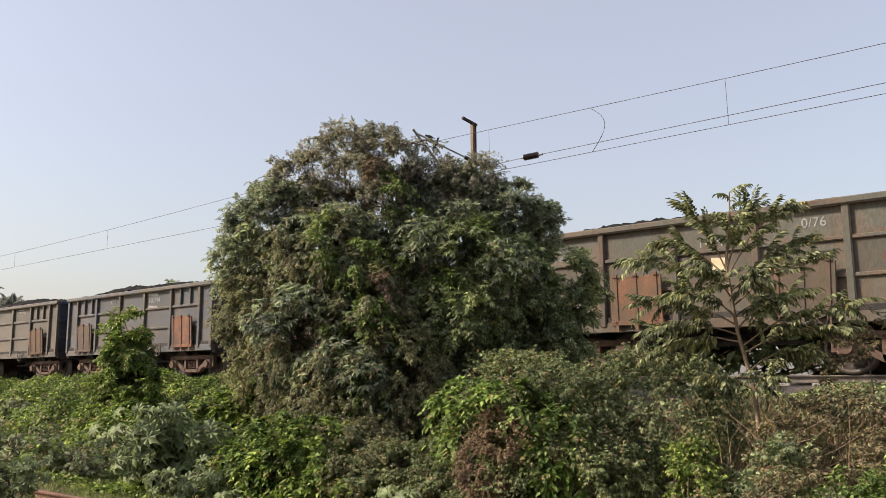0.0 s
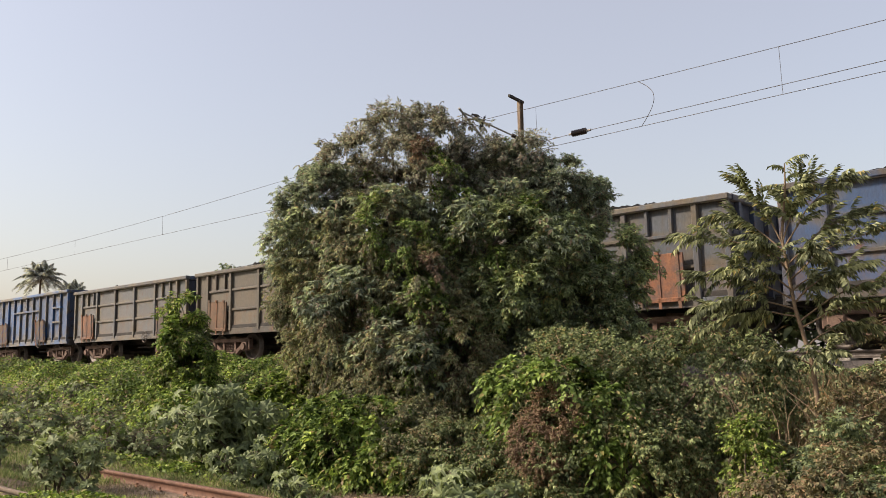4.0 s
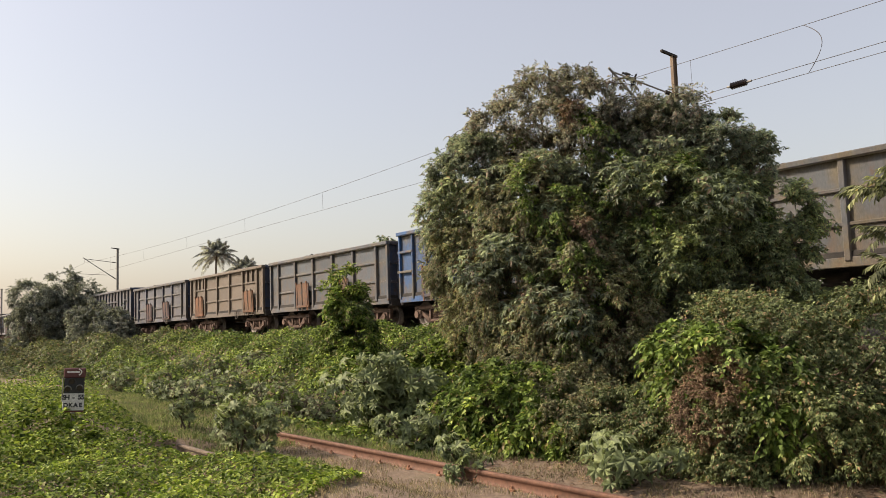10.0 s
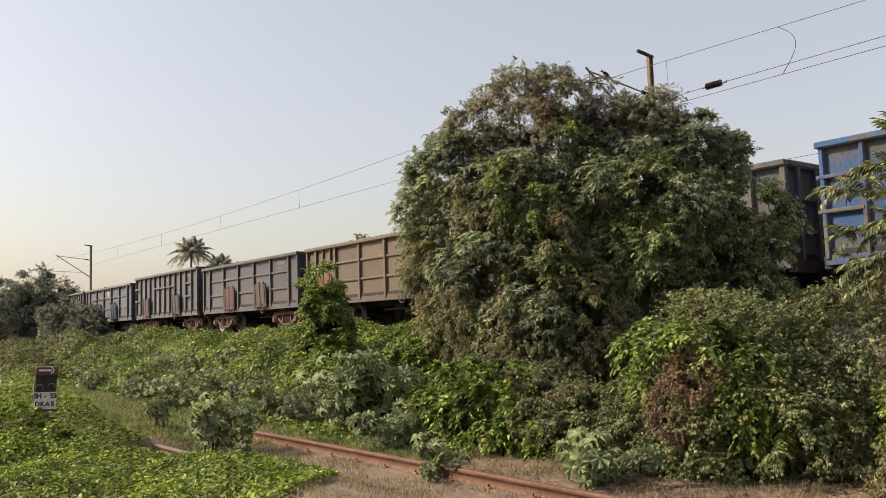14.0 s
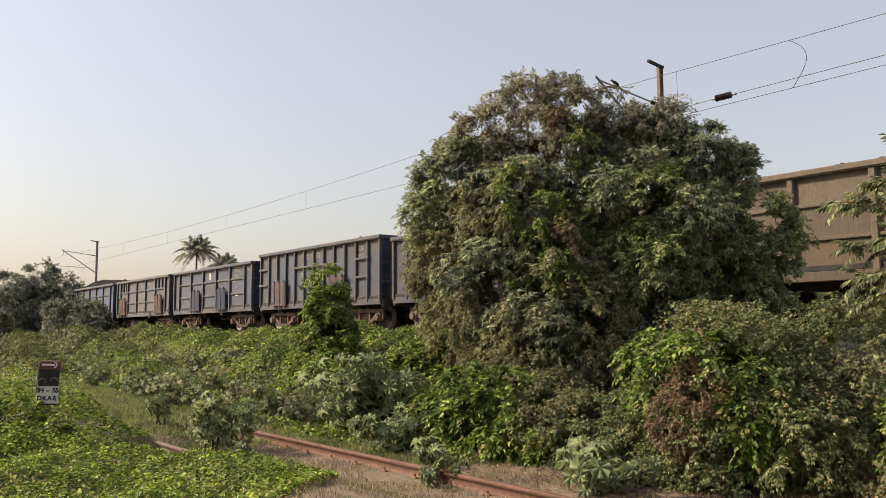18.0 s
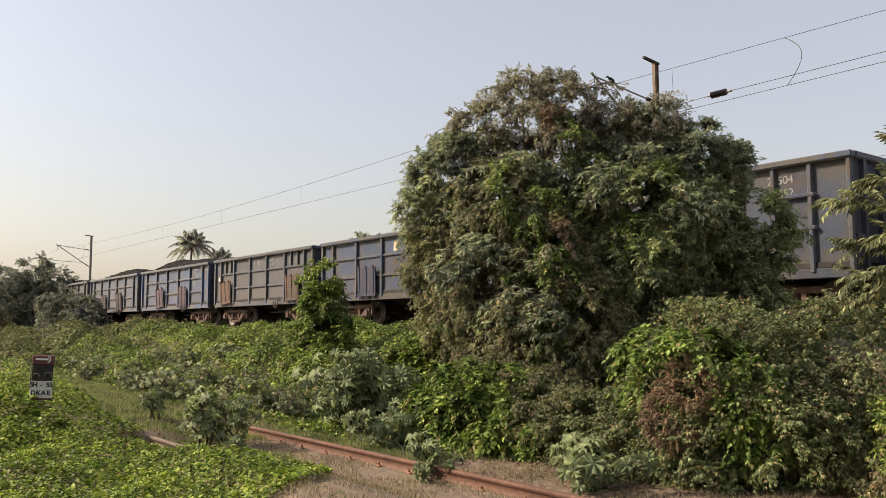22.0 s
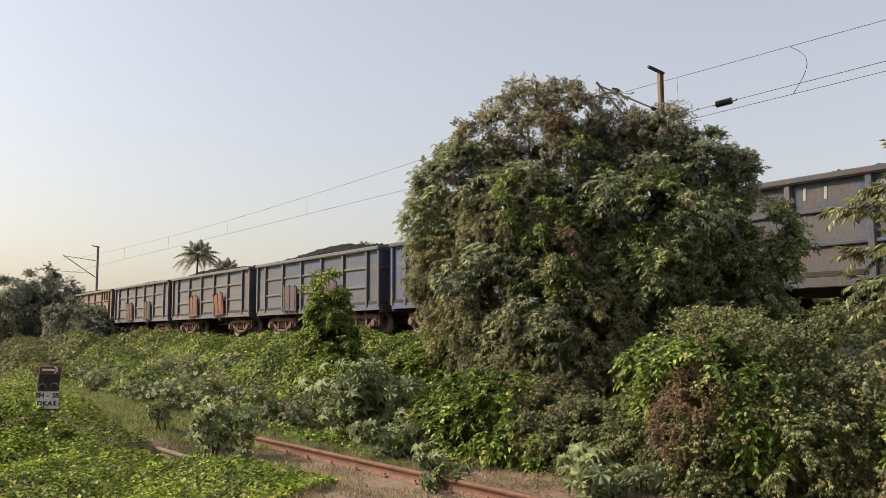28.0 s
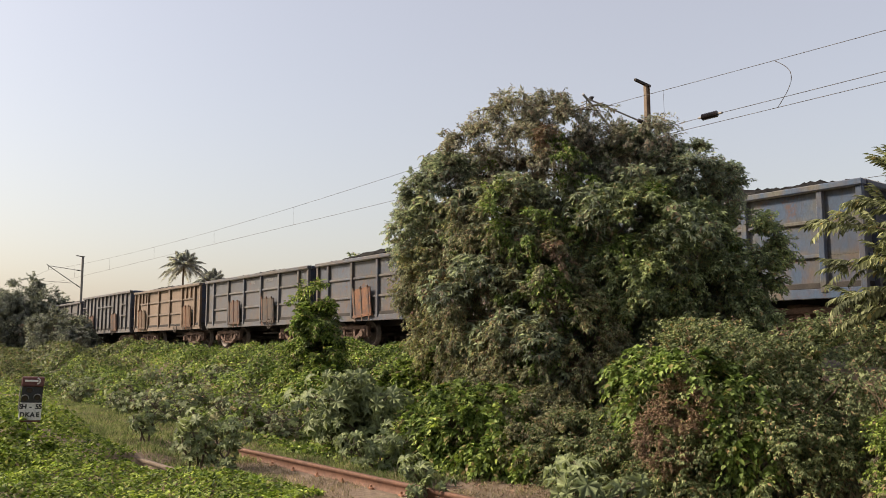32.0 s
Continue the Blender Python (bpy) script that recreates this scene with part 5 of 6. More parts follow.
def build_castor():
    """Castor plants: a few jointed stems, each with large hand-shaped leaves on stalks."""
    def plant(x, y, h, wd, leaves, size, seed, mat=L_CASTOR):
        rng = np.random.default_rng(seed)
        z = float(ground_z(x, y))
        c = thing("castor_plant", "castor plant with large grey-green hand-shaped leaves", "plant", pose(x, y, z - 0.02), "castor plants by the siding")
        stems = [limb((rng.normal(0, 0.05), rng.normal(0, 0.05), 0), (rng.normal(0, 0.45) * wd, rng.normal(0, 0.45) * wd, h * rng.uniform(0.55, 0.95)), 0.02, 0.008, rng, 0.15) for _ in range(max(3, int(leaves / 22)))]
        for run in stems:
            child("stem", tubes("stem", [run], BARK, 5), c)
        pos, stalks = [], []
        for k in range(leaves):
            st = stems[k % len(stems)][0]
            p = st[min(len(st) - 1, int(len(st) * rng.beta(2.2, 1.2)))]
            a, r = rng.uniform(0, 2 * np.pi), rng.uniform(0.08, 0.42) * wd
            q = p + np.array([math.cos(a) * r, math.sin(a) * r, rng.uniform(-0.05, 0.16)])
            q[2] = max(q[2], 0.06)
            pos.append(q)
            stalks.append((np.array([p, (p + q) / 2 + [0, 0, 0.03], q]), 0.005))
        pos = np.array(pos)
        tagged(child("stalk_tangle", tubes("stalk_tangle", stalks, BARK, 4), c), kind="stuff")
        out = pos * np.array([1, 1, 0]) / (np.linalg.norm(pos[:, :2], axis=1, keepdims=True) + 0.1)
        turns = frames_for(out * 0.55 + np.array([0.25, -0.3, 0.6]), rng, 0.0)
        sizes = size * rng.uniform(0.6, 1.25, leaves)
        if seed < 50:
            if mat.name not in ONE_LEAF:
                ONE_LEAF[mat.name] = [mesh_np("leaf", v, PALM_LEAF[1], mat) for v in (PALM_LEAF[0], PALM_LEAF[0] * (1, 1, 2.2), palmate(9)[0][:len(PALM_LEAF[0])])]
            for k in range(leaves):
                child("leaf", ONE_LEAF[mat.name][k % 2], c, Matrix.LocRotScale(Vector(pos[k]), Matrix(turns[k].tolist()).to_quaternion(), Vector((sizes[k],) * 3)))
        else:
            tagged(child("foliage", spread_leaves("foliage", PALM_LEAF, pos, turns, sizes, mat), c), kind="stuff")
    # the large ones between siding and bank
    plant(*polar(57.6, 13.6)[:2], 1.4, 0.9, 190, 0.185, 1)
    plant(*polar(55.9, 13.4)[:2], 1.2, 0.8, 160, 0.18, 2)
    plant(*polar(58.8, 14.4)[:2], 1.15, 0.9, 150, 0.17, 3)
    plant(*polar(56.0, 12.2)[:2], 0.55, 0.6, 60, 0.15, 4)
    # a band of smaller ones along the foot of the bank
    rng = np.random.default_rng(5)
    for k in range(30):
        az = 62.5 + 13.0 * (k + rng.uniform(-0.3, 0.3)) / 29
        lo = 7.2 if az < 68 else 6.4
        y = lo + 3.6 * rng.random() ** 1.6
        x = -y * math.tan(radians(az))
        plant(x, y, rng.uniform(0.5, 0.95), rng.uniform(0.6, 0.9), int(rng.uniform(80, 125)), rng.uniform(0.075, 0.11), 100 + k, (L_CASTOR, L_CASTOR, L_SLOPE)[k % 3])
    # in the siding and in front of the tree
    plant(*polar(66.3, 12.5)[:2], 0.85, 0.55, 75, 0.13, 6)
    plant(*polar(67.6, 12.9)[:2], 0.7, 0.5, 40, 0.12, 61)
    plant(*polar(71.0, 15.0)[:2], 0.75, 0.5, 36, 0.12, 7)
    plant(*polar(41.3, 9.3)[:2], 0.55, 0.5, 30, 0.17, 8)
    plant(*polar(42.6, 9.0)[:2], 0.4, 0.4, 14, 0.2, 9)
    plant(*polar(52.6, 9.6)[:2], 0.22, 0.3, 20, 0.11, 10)
    plant(*polar(53.2, 10.9)[:2], 0.35, 0.4, 22, 0.14, 11)
    plant(*polar(23.0, 8.8)[:2], 0.8, 0.5, 36, 0.14, 13, L_SAPLING)


def build_sapling():
    """A thin young tree with rising branches and long compound leaves whose leaflets hang."""
    rng = np.random.default_rng(17)
    base = polar(19.3, 9.6)
    s = thing("sapling", "slender young tree with pale drooping compound leaves", "tree", pose(*base, 0, 0, 19.3))
    bends = np.array([(0.0, 0.0, -0.05), (0.02, 0.0, 0.8), (-0.02, 0.02, 1.5), (-0.15, 0.03, 2.1), (-0.23, 0.0, 2.85), (-0.16, 0.0, 3.4), (-0.15, 0.0, 3.66)])
    child("trunk", tubes("trunk", [(bends, np.linspace(0.034, 0.006, 7))], TWIG, 8), s)
    pos, ways, sizes = [], [], []
    # each branch: height on the trunk, reach to the side, rise of its tip, reach in depth
    for z0, reach, rise, deep in ((2.77, -0.41, 0.86, -0.1), (2.83, 0.37, 0.8, 0.1), (2.77, 0.75, 0.84, 0.0), (2.71, -0.81, 0.62, 0.25), (2.58, -1.18, 0.45, -0.1), (2.58, 0.84, 0.64, 0.3),
                                  (2.4, 0.98, 0.55, -0.25), (2.2, -1.12, 0.34, 0.1), (2.1, -1.05, 0.05, -0.3), (2.02, -1.1, -0.08, 0.25), (2.15, 0.66, 0.4, -0.3), (1.96, 1.34, 0.55, 0.05),
                                  (1.9, 1.13, 0.3, -0.2), (1.7, 0.6, 0.25, 0.2), (1.5, -0.5, 0.15, -0.15), (1.5, 0.2, 0.2, -0.3), (2.5, -0.3, 0.3, -0.5), (2.45, 0.3, 0.3, -0.5), (3.0, 0.1, 0.3, 0.4), (2.3, -0.6, 0.3, -0.4), (2.3, 0.45, 0.2, 0.4)):
        z0 -= 0.02
        p = np.array([np.interp(z0, bends[:, 2], bends[:, 0]), np.interp(z0, bends[:, 2], bends[:, 1]), z0])
        way = np.array([reach, deep, rise])
        q = p + way * 0.78
        pts, rad = limb(p, q, 0.011, 0.004, rng, 0.06, 8)
        pts[:, 2] += 0.08 * np.sin(np.linspace(0, np.pi, 8)) * np.linalg.norm(way)
        child("branch", tubes("branch", [(pts, rad)], TWIG, 5), s)
        flat = way / (np.linalg.norm(way) + 1e-9)
        for i in range(2, 8):
            for sgn in ((-1, 0.3, 1) if i < 7 else (-1, -0.4, 0, 0.4, 1)):
                turn = sgn * rng.uniform(0.5, 1.1)
                c, sn = math.cos(turn), math.sin(turn)
                pos.append(pts[i])
                ways.append((flat[0] * c - flat[1] * sn, flat[0] * sn + flat[1] * c, flat[2] * 0.7 + 0.1 + rng.normal(0, 0.15)))
                sizes.append(rng.uniform(0.23, 0.37) * (0.75 + 0.25 * min(1.0, np.linalg.norm(way))))
    for k in range(9):
        pos.append(bends[-1] - (0, 0, 0.06 * k))
        ways.append((math.cos(k * 2.4), math.sin(k * 2.4), 1.1 - 0.1 * k))
        sizes.append(0.3)
    pos, ways = np.array(pos), np.array(ways)
    ways /= np.linalg.norm(ways, axis=1, keepdims=True)
    tagged(child("foliage", spread_leaves("foliage", FROND, pos, out_frames(ways, rng, 0.0, 0.36), sizes, L_SAPLING), s), kind="stuff")
    # its lower twigs among dry weeds
    runs = [limb((rng.uniform(-0.8, 1.2), rng.uniform(-0.6, 0.5), -0.1), (rng.uniform(-1.0, 1.4), rng.uniform(-0.8, 0.6), rng.uniform(0.5, 1.5)), 0.008, 0.003, rng, 0.25) for _ in range(90)]
    w = thing("dry_twigs", "thin dry brown weed stalks round the sapling", "weeds", pose(*base))
    tagged(child("stalk_tangle", tubes("stalk_tangle", runs, TWIG, 4), w), kind="stuff")
    for k, (az, r, h, wd, mat) in enumerate([(23.4, 8.6, 1.0, 0.14, L_SLOPE), (22.4, 8.2, 0.45, 0.28, L_SLOPE), (21.8, 8.0, 0.5, 0.4, L_WEED), (17.2, 8.2, 0.7, 0.45, L_WEED), (15.4, 8.0, 0.6, 0.4, L_SPRAY), (13.2, 8.2, 0.8, 0.5, L_BRIGHT), (10.5, 8.6, 1.05, 0.6, L_WEED), (14.6, 9.4, 1.4, 0.6, L_WEED), (11.5, 10.2, 1.9, 0.8, L_WEED), (18.5, 8.6, 0.95, 0.25, L_SPRAY), (16.4, 9.4, 1.25, 0.6, L_WEED), (19.8, 9.1, 0.6, 0.5, L_WEED), (7.0, 8.8, 1.3, 0.9, L_SLOPE)]):
        build_bush("weed_bush", "leafy green and yellowish weeds on the bank's foot", polar(az, r),
                   [("foliage", [(0, 0, h * 0.5, wd, wd * 0.8, h * 0.6), (0.5 * wd, 0.1, h * 0.3, wd * 0.7, wd * 0.6, h * 0.4)], 80, 48, 0.17, TRIO, 0.088, mat, 0.3)], 80 + k, 6, "weeds", "weeds by the bank")


def build_covers():
    """Creepers on the bank, the vine bed by the camera, and grass: leaves that nobody could count."""
    rng = np.random.default_rng(23)

    def mound(x, y):
        return 0.22 * (np.sin(0.9 * x + 1.1 * y) * np.sin(1.3 * y - 0.5 * x) + 0.6 * np.sin(2.3 * x + 0.4) * np.sin(2.0 * y + 1.2 * x))

    def cover(name, label, count, xr, yr, height, template, size, mat, lift, keep=None, loose=0.28, bend=0.9, low=0.35):
        x, y = rng.uniform(*xr, count), rng.uniform(*yr, count)
        if keep is not None:
            k = keep(x, y)
            x, y = x[k], y[k]
        hgt = height(x, y)
        z = ground_z(x, y) + hgt * rng.uniform(low, 1.0, len(x)) ** 0.6
        e = 0.1
        nx, ny = -(height(x + e, y) - hgt) / e, -(height(x, y + e) - hgt) / e - (ground_z(x, y + e) - ground_z(x, y)) / e
        n = np.stack([nx, ny, np.ones(len(x))], -1)
        n /= np.linalg.norm(n, axis=1, keepdims=True)
        turns = frames_for(n * bend, rng, lift, loose)
        ob = new(name, spread_leaves(name, template, np.stack([x, y, z], -1), turns, size * rng.uniform(0.6, 1.35, len(x)), mat))
        tagged(ob, label, "plants", kind="stuff")

    def bank_h(x, y):
        return np.clip(0.40 + 1.7 * mound(x, y), 0.06, 1.1) * step(6.2, 8.4, y) * (1 - 0.2 * step(11.5, 13.0, y)) * (1 - 0.65 * step(13.9, 14.6, y)) + 0.05 * step(12.0, 13.2, y) * (1 - step(14.0, 14.6, y))

    def far_left(x, y):
        return rng.random(len(x)) < np.clip(14.0 / (np.abs(x) + 1), 0.18, 1.0)

    cover("bank_creeper", "yellow-green creepers covering the railway bank", 300000, (-45, -9), (6.6, 14.6), bank_h, lance(0.4, 0.22), 0.08, L_SLOPE, 0.3, far_left, 0.6)
    cover("far_bank_creeper", "yellow-green creepers on the far stretch of the bank", 22000, (-95, -40), (6.0, 14.6), lambda x, y: bank_h(x, y) * 1.1, CLUSTER, 0.2, L_FARBANK, 0.3, None, 0.6)
    cover("far_bank_scrub", "dull green scrub in patches on the far stretch of the bank", 42000, (-95, -34), (6.4, 14.0), lambda x, y: bank_h(x, y) * 1.25, TRIO, 0.2, L_FARBANK, 0.3, lambda x, y: mound(x * 0.5 + 1, y * 0.9 + 2) > -0.02, 0.6)
    cover("bank_creeper_green", "bright green creepers in patches on the bank", 170000, (-50, -9), (7.0, 14.0), lambda x, y: bank_h(x, y) * 1.15, lance(0.4, 0.22), 0.085, L_BRIGHT, 0.5, lambda x, y: (mound(x * 0.7 + 3, y * 0.8) > 0.05) & far_left(x, y), 0.5)
    cover("bank_weeds", "dark low weeds on the bank beyond the tree", 18000, (-10, 4), (8.2, 14.4), lambda x, y: np.clip(0.22 + 0.8 * mound(x, y), 0.04, 0.6), CLUSTER, 0.08, L_LANTANA, 0.3, lambda x, y: ~((x > -4.6) & (x < -0.6) & (y > 8.6) & (y < 11.6) & (rng.random(len(x)) < 0.8)))

    cover("far_side_scrub", "dark scrub along the far side of the line", 9000, (-75, 18), (21.6, 23.4), lambda x, y: np.clip(2.75 + 1.6 * mound(x * 0.8, y * 0.8), 2.3, 3.3), CLUSTER, 0.6, L_LANTANA, 0.2, low=0.0)

    cover("dry_stalks", "dry brown stalks and grass on the bare bank", 15000, (-5.2, 0.5), (8.4, 12.4), lambda x, y: np.zeros(len(x)) + 0.01, BLADE, 0.26, L_WEED, 1.0)

    def vine_h(x, y):
        hill = 0.85 * (1 - step(-14.6, -10.8, x)) * (1 - step(3.4, 4.4, y))
        low = 0.36 + 0.64 * (1 - step(1.8, 3.6, y))
        return np.clip((0.17 + 0.6 * mound(x * 1.2, y * 1.2) + 0.06 * np.sin(6.1 * x + 1.3 * y) * np.sin(5.3 * y - 2.1 * x)) * low + hill * (0.8 + 1.2 * mound(x * 1.5, y)), 0.07, 0.9)

    def vine_edge(x, y):
        rim = 4.12 + 0.1 * np.sin(1.4 * x) + 0.1 * np.sin(3.7 * x) + 0.5 * step(-11.8, -9.2, x) + 0.9 * (1 - step(-24.0, -17.0, x)) + 3.4 * (1 - step(-29.0, -20.0, x))
        return (y < rim) & (x < -3.9 + 0.5 * np.sin(2.1 * y) + 0.35 * np.sin(5.3 * y + 1)) & (y > 0.2 + 0.45 * np.sin(1.1 * x) + 0.3 * np.sin(3.3 * x)) & (y < 4.7 - 2.4 * step(-8.0, -6.6, x)) & (rng.random(len(x)) < np.clip(10.0 / (np.abs(x) + 1), 0.3, 1.0))

    cover("vine_bed", "fresh green vines covering the ground by the siding", 620000, (-60, -3), (-0.6, 7.4), vine_h, HEART, 0.053, L_VINE, 0.4, vine_edge, 0.6)
    runs = []
    for k in range(70):
        x, y = rng.uniform(-20, -5), rng.uniform(1, 4)
        a, ln = rng.uniform(0, 6.28), rng.uniform(0.15, 0.4)
        s = np.linspace(0, 1, 7)
        px, py = x + ln * s * np.cos(a + s), y + ln * s * np.sin(a + s)
        runs.append((np.stack([px, py, ground_z(px, py) + vine_h(px, py) + 0.01 + 0.05 * np.sin(s * 3.1)], -1), 0.0035))
    tagged(new("vine_tendrils", tubes("vine_tendrils", runs, L_SLOPE, 4)), "pale green vine tendrils over the leaves", "plants", kind="stuff")

    def tuft(x, y):
        return np.zeros(len(x)) + 0.005

    def clear(x, y):
        return (np.abs(y - 5.92) > 0.08) & (np.abs(y - 4.245) > 0.06)

    cover("dry_grass", "short dry brown grass and litter in the siding", 90000, (-22, -2), (3.6, 8.4), tuft, BLADE, 0.05, L_DRY, 1.2, lambda x, y: clear(x, y) & (rng.random(len(x)) < 1 - 0.75 * (1 - step(-14.0, -11.5, x))) & ((mound(x * 2.2, y * 2.4) > -0.08) | (y < 4.6)))
    cover("trodden_grass", "short dry grass on the trodden ground by the siding", 26000, (-14, 9), (-6, 4.0), tuft, BLADE, 0.07, L_DRY, 1.2, lambda x, y: (mound(x * 1.6, y * 1.8) > 0.0) & ~vine_edge(x, y))
    cover("green_grass", "green grass strip along the siding", 90000, (-30, -8.5), (4.2, 8.2), tuft, BLADE, 0.085, L_GRASS, 1.2, lambda x, y: clear(x, y) & ((y > 6.1) | (x < -11.8) | (mound(x * 1.7, y * 1.9) > 0.14)))
    cover("dead_litter", "dry fallen leaves and litter on the bank's foot", 9000, (-12, 1), (6.2, 12.0), lambda x, y: np.zeros(len(x)) + 0.03, LEAF, 0.06, L_DEAD, 1.0)


def palm(x, y, z_top, size, seed, label, trunk_lean=0.6):
    rng = np.random.default_rng(seed)
    z0 = float(ground_z(x, y))
    p = thing("coconut_palm", label, "palm", pose(x, y, z0), "palms beyond the line")
    h = z_top - z0
    child("trunk", tubes("trunk", [limb((-trunk_lean, 0, 0), (0, 0, h), 0.2, 0.11, rng, 0.04, 12)], BARK, 10), p)
    runs, V = [], []
    for k in range(26):
        a, up = k * 2.4, 1.45 - 1.95 * k / 26
        s = np.linspace(0, 1, 16)
        out = size * (s * math.cos(up) + 0.12 * s)
        zz = h + size * (s * math.sin(up) - 0.5 * s ** 2.4 * (0.5 + 0.5 * math.cos(up)))
        pts = np.stack([out * math.cos(a), out * math.sin(a), zz], -1)
        runs.append((pts, np.linspace(0.035, 0.008, 16)))
        for i in range(2, 16):
            for j in range(3):
                for sd in (-1, 1):
                    q = pts[i] + (pts[i] - pts[i - 1]) * (j / 3)
                    V.append((q, np.array([-math.sin(a) * sd + 0.55 * math.cos(a), math.cos(a) * sd + 0.55 * math.sin(a), -0.35 + 0.4 * rng.random()]), size * 0.24 * math.sin(math.pi * (0.18 + 0.76 * i / 15)) + 0.14))
    child("frond_rib", tubes("frond_rib", runs, L_PALM, 4), p)
    pos, dirs, sz = np.array([v[0] for v in V]), np.array([v[1] for v in V]), np.array([v[2] for v in V])
    dirs /= np.linalg.norm(dirs, axis=1, keepdims=True)
    child("frond_foliage", spread_leaves("frond_foliage", lance(0.075, 0.35), pos, out_frames(dirs, rng, 0.1, 0.06), sz, L_PALM), p)


def build_distance():
    palm(*polar(69.0, 112)[:2], 12.2, 2.75, 1, "tall coconut palm far beyond the line")
    palm(*polar(67.2, 118)[:2], 10.6, 2.6, 2, "smaller coconut palm far beyond the line")
    palm(*polar(84.2, 150)[:2], 9.0, 3.0, 4, "coconut palm far off in the haze")
    palm(*polar(11.8, 36)[:2], 6.6, 2.6, 3, "coconut palm behind the passing train")
    build_bush("far_tree", "leafy tree top showing above the train", polar(57.4, 47),
               [("foliage", [(0, 0, 5.2, 1.1, 1.1, 0.9), (1.2, 0, 4.9, 1.1, 1.0, 1.2), (0.6, 0, 3.6, 1.8, 1.6, 1.4)], 120, 36, 0.5, WHORL, 0.26, L_TREE, 0.1)], 90, 6, "tree")
    rng = np.random.default_rng(29)
    # a wood along the horizon, its haze put into the leaf colour
    pos, nor = [], []
    for k in range(150):
        az = rng.uniform(60, 100)
        r = rng.uniform(260, 420)
        x, y, z = polar(az, r)
        hgt = rng.uniform(3.5, 8.0)
        d = ball(rng, 40)
        pos.append(np.array([x, y, z + hgt * 0.5]) + d * np.array([6, 6, hgt * 0.5]) * rng.uniform(0.7, 1.05, (40, 1)))
        nor.append(d)
    pos, nor = np.concatenate(pos), np.concatenate(nor)
    tagged(new("distant_wood", spread_leaves("distant_wood", CLUSTER, pos, out_frames(nor, rng, 0.1, 0.4), rng.uniform(1.6, 3.0, len(pos)), L_FAR)), "line of trees on the horizon, leaves greyed for distance haze", "wood", kind="stuff")


# ---- crows on the mast's arm ----
def crow(label, at, flying=False):
    c = thing("crow", label, "bird", at, "crows on the mast")
    bm = bmesh.new()
    bmesh.ops.create_uvsphere(bm, u_segments=12, v_segments=8, radius=1.0)
    for v in bm.verts:
        x = v.co.x
        v.co = Vector((0.15 * x, 0.062 * v.co.y * (1.0 - 0.25 * x), 0.068 * v.co.z * (1 - 0.25 * x) + 0.02 * x))
    part("body", bm, FEATHER, c, m=pose(0, 0, 0.13, 0, -38 if not flying else 0, 0))
    bm = bmesh.new()
    bmesh.ops.create_uvsphere(bm, u_segments=10, v_segments=7, radius=0.048)
    part("head", bm, FEATHER, c, m=pose(0.12, 0, 0.265) if not flying else pose(0.16, 0, 0.16))
    bm = bmesh.new()
    add_cyl(bm, (0, 0, 0), (0.075, 0, -0.012), 0.016, 0.003, n=7)
    part("beak", bm, BLACK, c, m=pose(0.16, 0, 0.262) if not flying else pose(0.2, 0, 0.16))
    bm = bmesh.new()
    add_box(bm, -0.17, 0, -0.028, 0.028, -0.008, 0.008, 0.004)
    part("tail", bm, FEATHER, c, m=pose(-0.09, 0, 0.05, 0, -50, 0) if not flying else pose(-0.12, 0, 0.12))
    wings = []
    for s in (-1, 1):
        if flying:
            V = [(0.07, 0, 0), (0.09, s * 0.2, 0.02), (0.0, s * 0.44, 0.0), (-0.09, s * 0.34, 0.0), (-0.1, s * 0.12, 0.0), (-0.08, 0, 0)]
            V += [(a, b, z - 0.008) for a, b, z in V]
            F = [(0, 1, 4, 5), (1, 2, 3, 4), (6, 7, 10, 11), (7, 8, 9, 10)]
            wings.append((child("wing", mesh_np("wing", V, F, FEATHER), c, pose(0, s * 0.04, 0.15)), s))
        else:
            bm = bmesh.new()
            bmesh.ops.create_uvsphere(bm, u_segments=10, v_segments=6, radius=1.0)
            for v in bm.verts:
                v.co = Vector((0.15 * v.co.x, 0.016 * v.co.y, 0.05 * v.co.z * (1 + 0.4 * v.co.x)))
            part("wing", bm, FEATHER, c, m=pose(-0.025, s * 0.055, 0.125, 0, -42, 0))
    if not flying:
        for s in (-1, 1):
            bm = bmesh.new()
            add_cyl(bm, (0.0, s * 0.025, 0.0), (0.01, s * 0.025, 0.09), 0.006, n=5)
            part("leg", bm, BLACK, c)
    for o in c.children:
        o.data.transform(Matrix.Scale(0.72, 4))
        o.matrix_basis.translation = o.matrix_basis.translation * 0.72
    return c, wings


# ---- build ----
build_ground()
build_rails()
build_overhead()
build_signal()
build_tree()
build_bushes()
build_castor()
build_sapling()
build_covers()
build_distance()
build_train()


def run_of_train(t):
    """Metres that the train has gone at t seconds: its speed rises gently."""
    knots = ((0, 4.11), (5, 3.96), (8, 4.05), (12, 4.09), (17, 4.21), (22, 4.29), (29, 4.38), (32, 4.40))
    s = 0.0
    for (a, u), (b, v) in zip(knots, knots[1:]):
        if t <= a:
            break
        e = min(t, b)
        s += (u + (u + (v - u) * (e - a) / (b - a))) / 2 * (e - a)
    return s


def perch(f):
    """A place on the stay tube of the mast behind the tree, f of the way out."""
    return (MASTS_X[3], 20.48 - 2.7 * f, 8.475 + 0.3 * f)


CROW, _ = crow("black crow crouching on the mast's arm", pose(*perch(0.74), 0, 0, 200))
FLYER, WINGS = crow("black crow that takes off from the mast's arm", pose(*perch(0.6), 0, 0, 20), True)


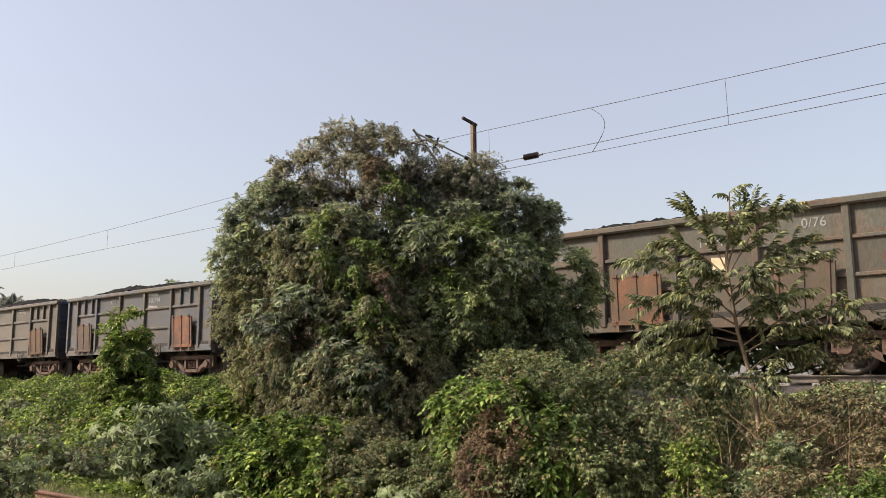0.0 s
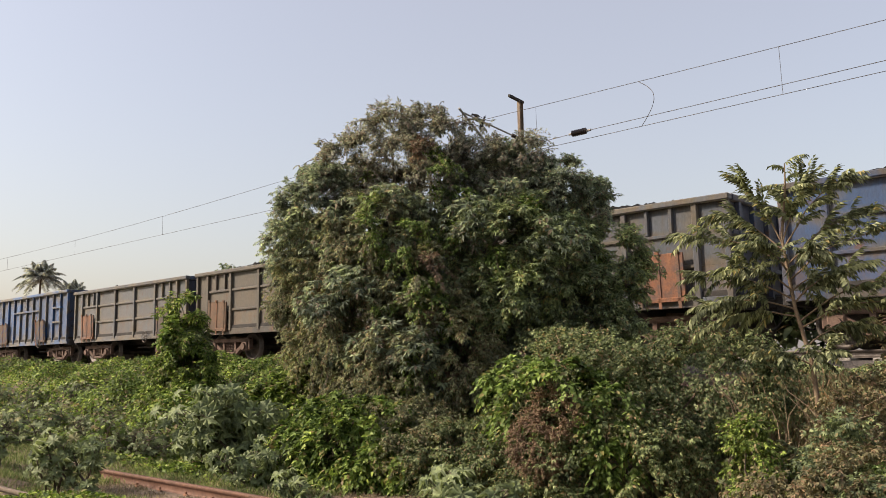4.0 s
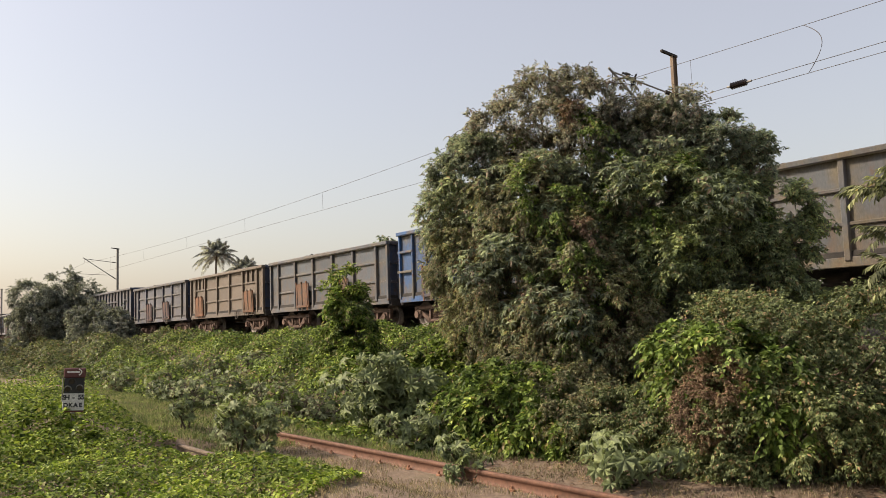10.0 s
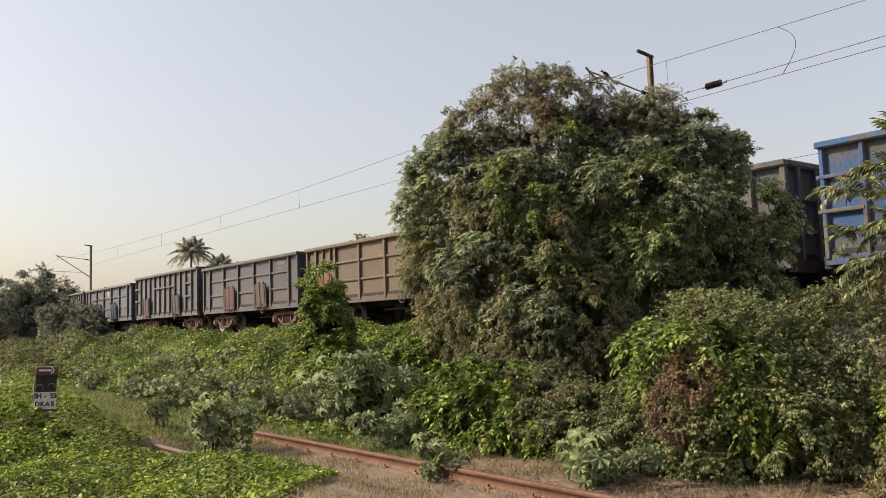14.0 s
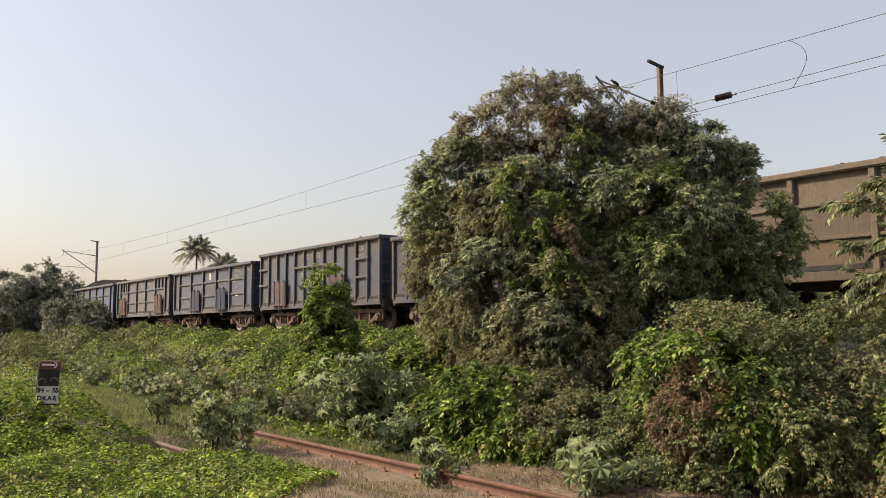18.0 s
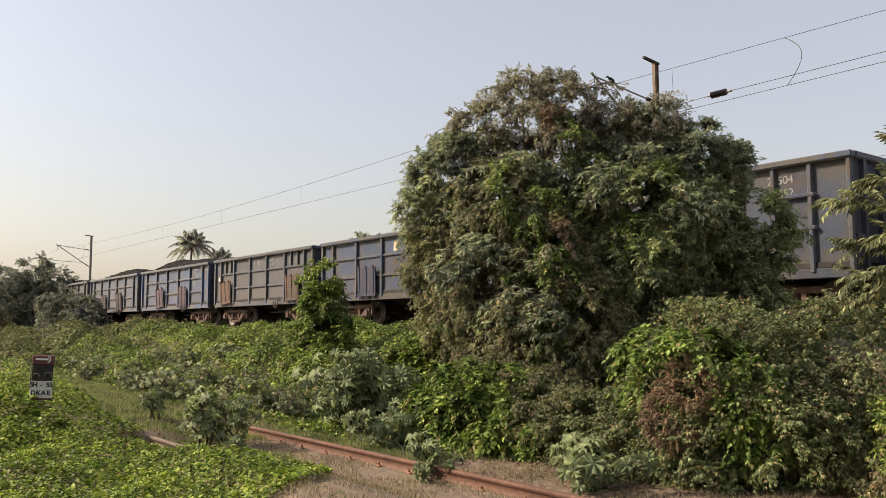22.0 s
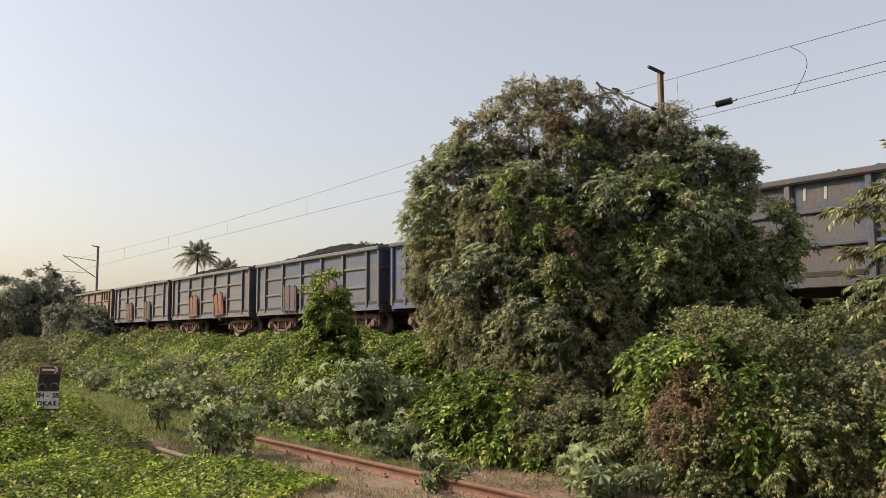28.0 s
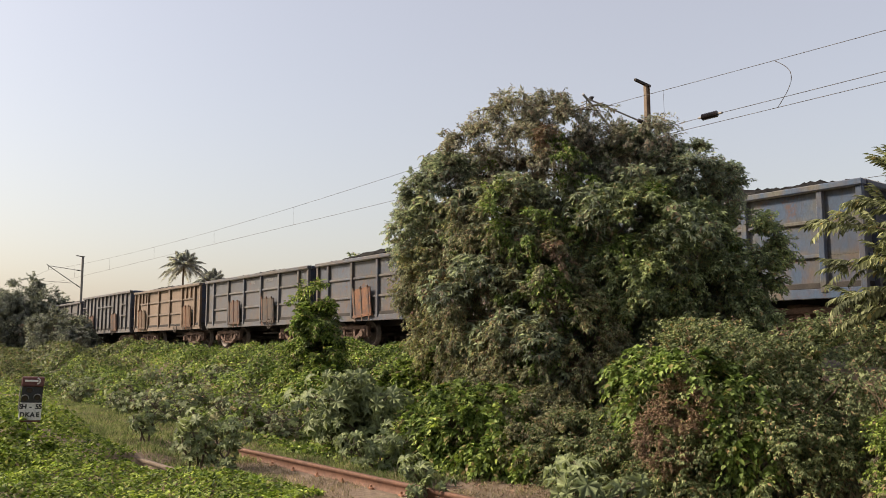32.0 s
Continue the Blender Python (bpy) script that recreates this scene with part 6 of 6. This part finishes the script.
def crow_flight():
    """One crow sits till 12 s, drops off behind the tree, circles back up over it and leaves; the other shifts on its perch."""
    sit = perch(0.6)
    rows = [(0, pose(*sit, 0, -55, 20)), (11.8, pose(*sit, 0, -55, 20)), (12.1, pose(sit[0] - 0.1, sit[1], sit[2] + 0.1, 0, -20, 80)), (12.5, pose(-18.5, 19.5, 7.2, 0, 10, 70)),
            (12.9, pose(-25.0, 23.0, 9.5, 0, -10, 40)), (13.25, pose(-33.0, 29.0, 14.0, 0, -20, 40)), (13.6, pose(-41.0, 38.0, 19.0, 0, -15, 20)), (14.0, pose(-41.4, 39.3, 19.95, 0, -15, 0)),
            (14.5, pose(-40.3, 40.0, 20.8, 0, -15, 10)), (16.0, pose(-30.0, 54.0, 28.0, 0, -10, 0)), (18.0, pose(0.0, 54.0, 24.0, 0, 0, -30)), (20.5, pose(38.0, 27.0, 11.0, 0, 5, -40)), (21.5, pose(46.0, 20.45, 9.64, 0, -10, -30)), (32.0, pose(46.0, 20.45, 9.64, 0, -10, -30))]
    walk(FLYER, rows)
    for wing, s in WINGS:
        x, y, z = wing.matrix_basis.translation
        fold = [(t, pose(x, y, z, s * -15, 0, s * 76)) for t in (0, 11.7)]
        beat = [(11.9 + 0.1 * k, pose(x, y, z, s * (44 if k % 2 else -30), 0, 0)) for k in range(80)]
        walk(wing, fold + beat + [(32.0, pose(x, y, z, s * 5, 0, 0))])
    rows = [(t, pose(*perch(f), 0, lean, yaw)) for t, f, lean, yaw in ((0, 0.74, 22, 200), (12, 0.74, 22, 200), (12.4, 0.72, 10, 240), (26.5, 0.72, 10, 240), (27, 0.70, 20, 200), (28.5, 0.70, 20, 200), (28.9, 0.69, 0, 250), (29.8, 0.69, 0, 250), (30.4, 0.72, 30, 220), (31.1, 0.74, 38, 200), (31.5, 0.86, 40, 160), (32, 0.9, 40, 150))]
    walk(CROW, rows)


def motions():
    crow_flight()
    for w, middle in WAGONS:
        walk(w, [(t, pose(middle + run_of_train(t), TRACK_Y, RAIL_Z)) for t in range(33)])
        for o in w.children:
            if o.name.split(".")[0] == "wheelset":
                x, y, z = o.matrix_basis.translation
                walk(o, [(k * 4 / 30, pose(x, y, z, 0, math.degrees(run_of_train(k * 4 / 30) / 0.5), 0)) for k in range(241)])


motions()
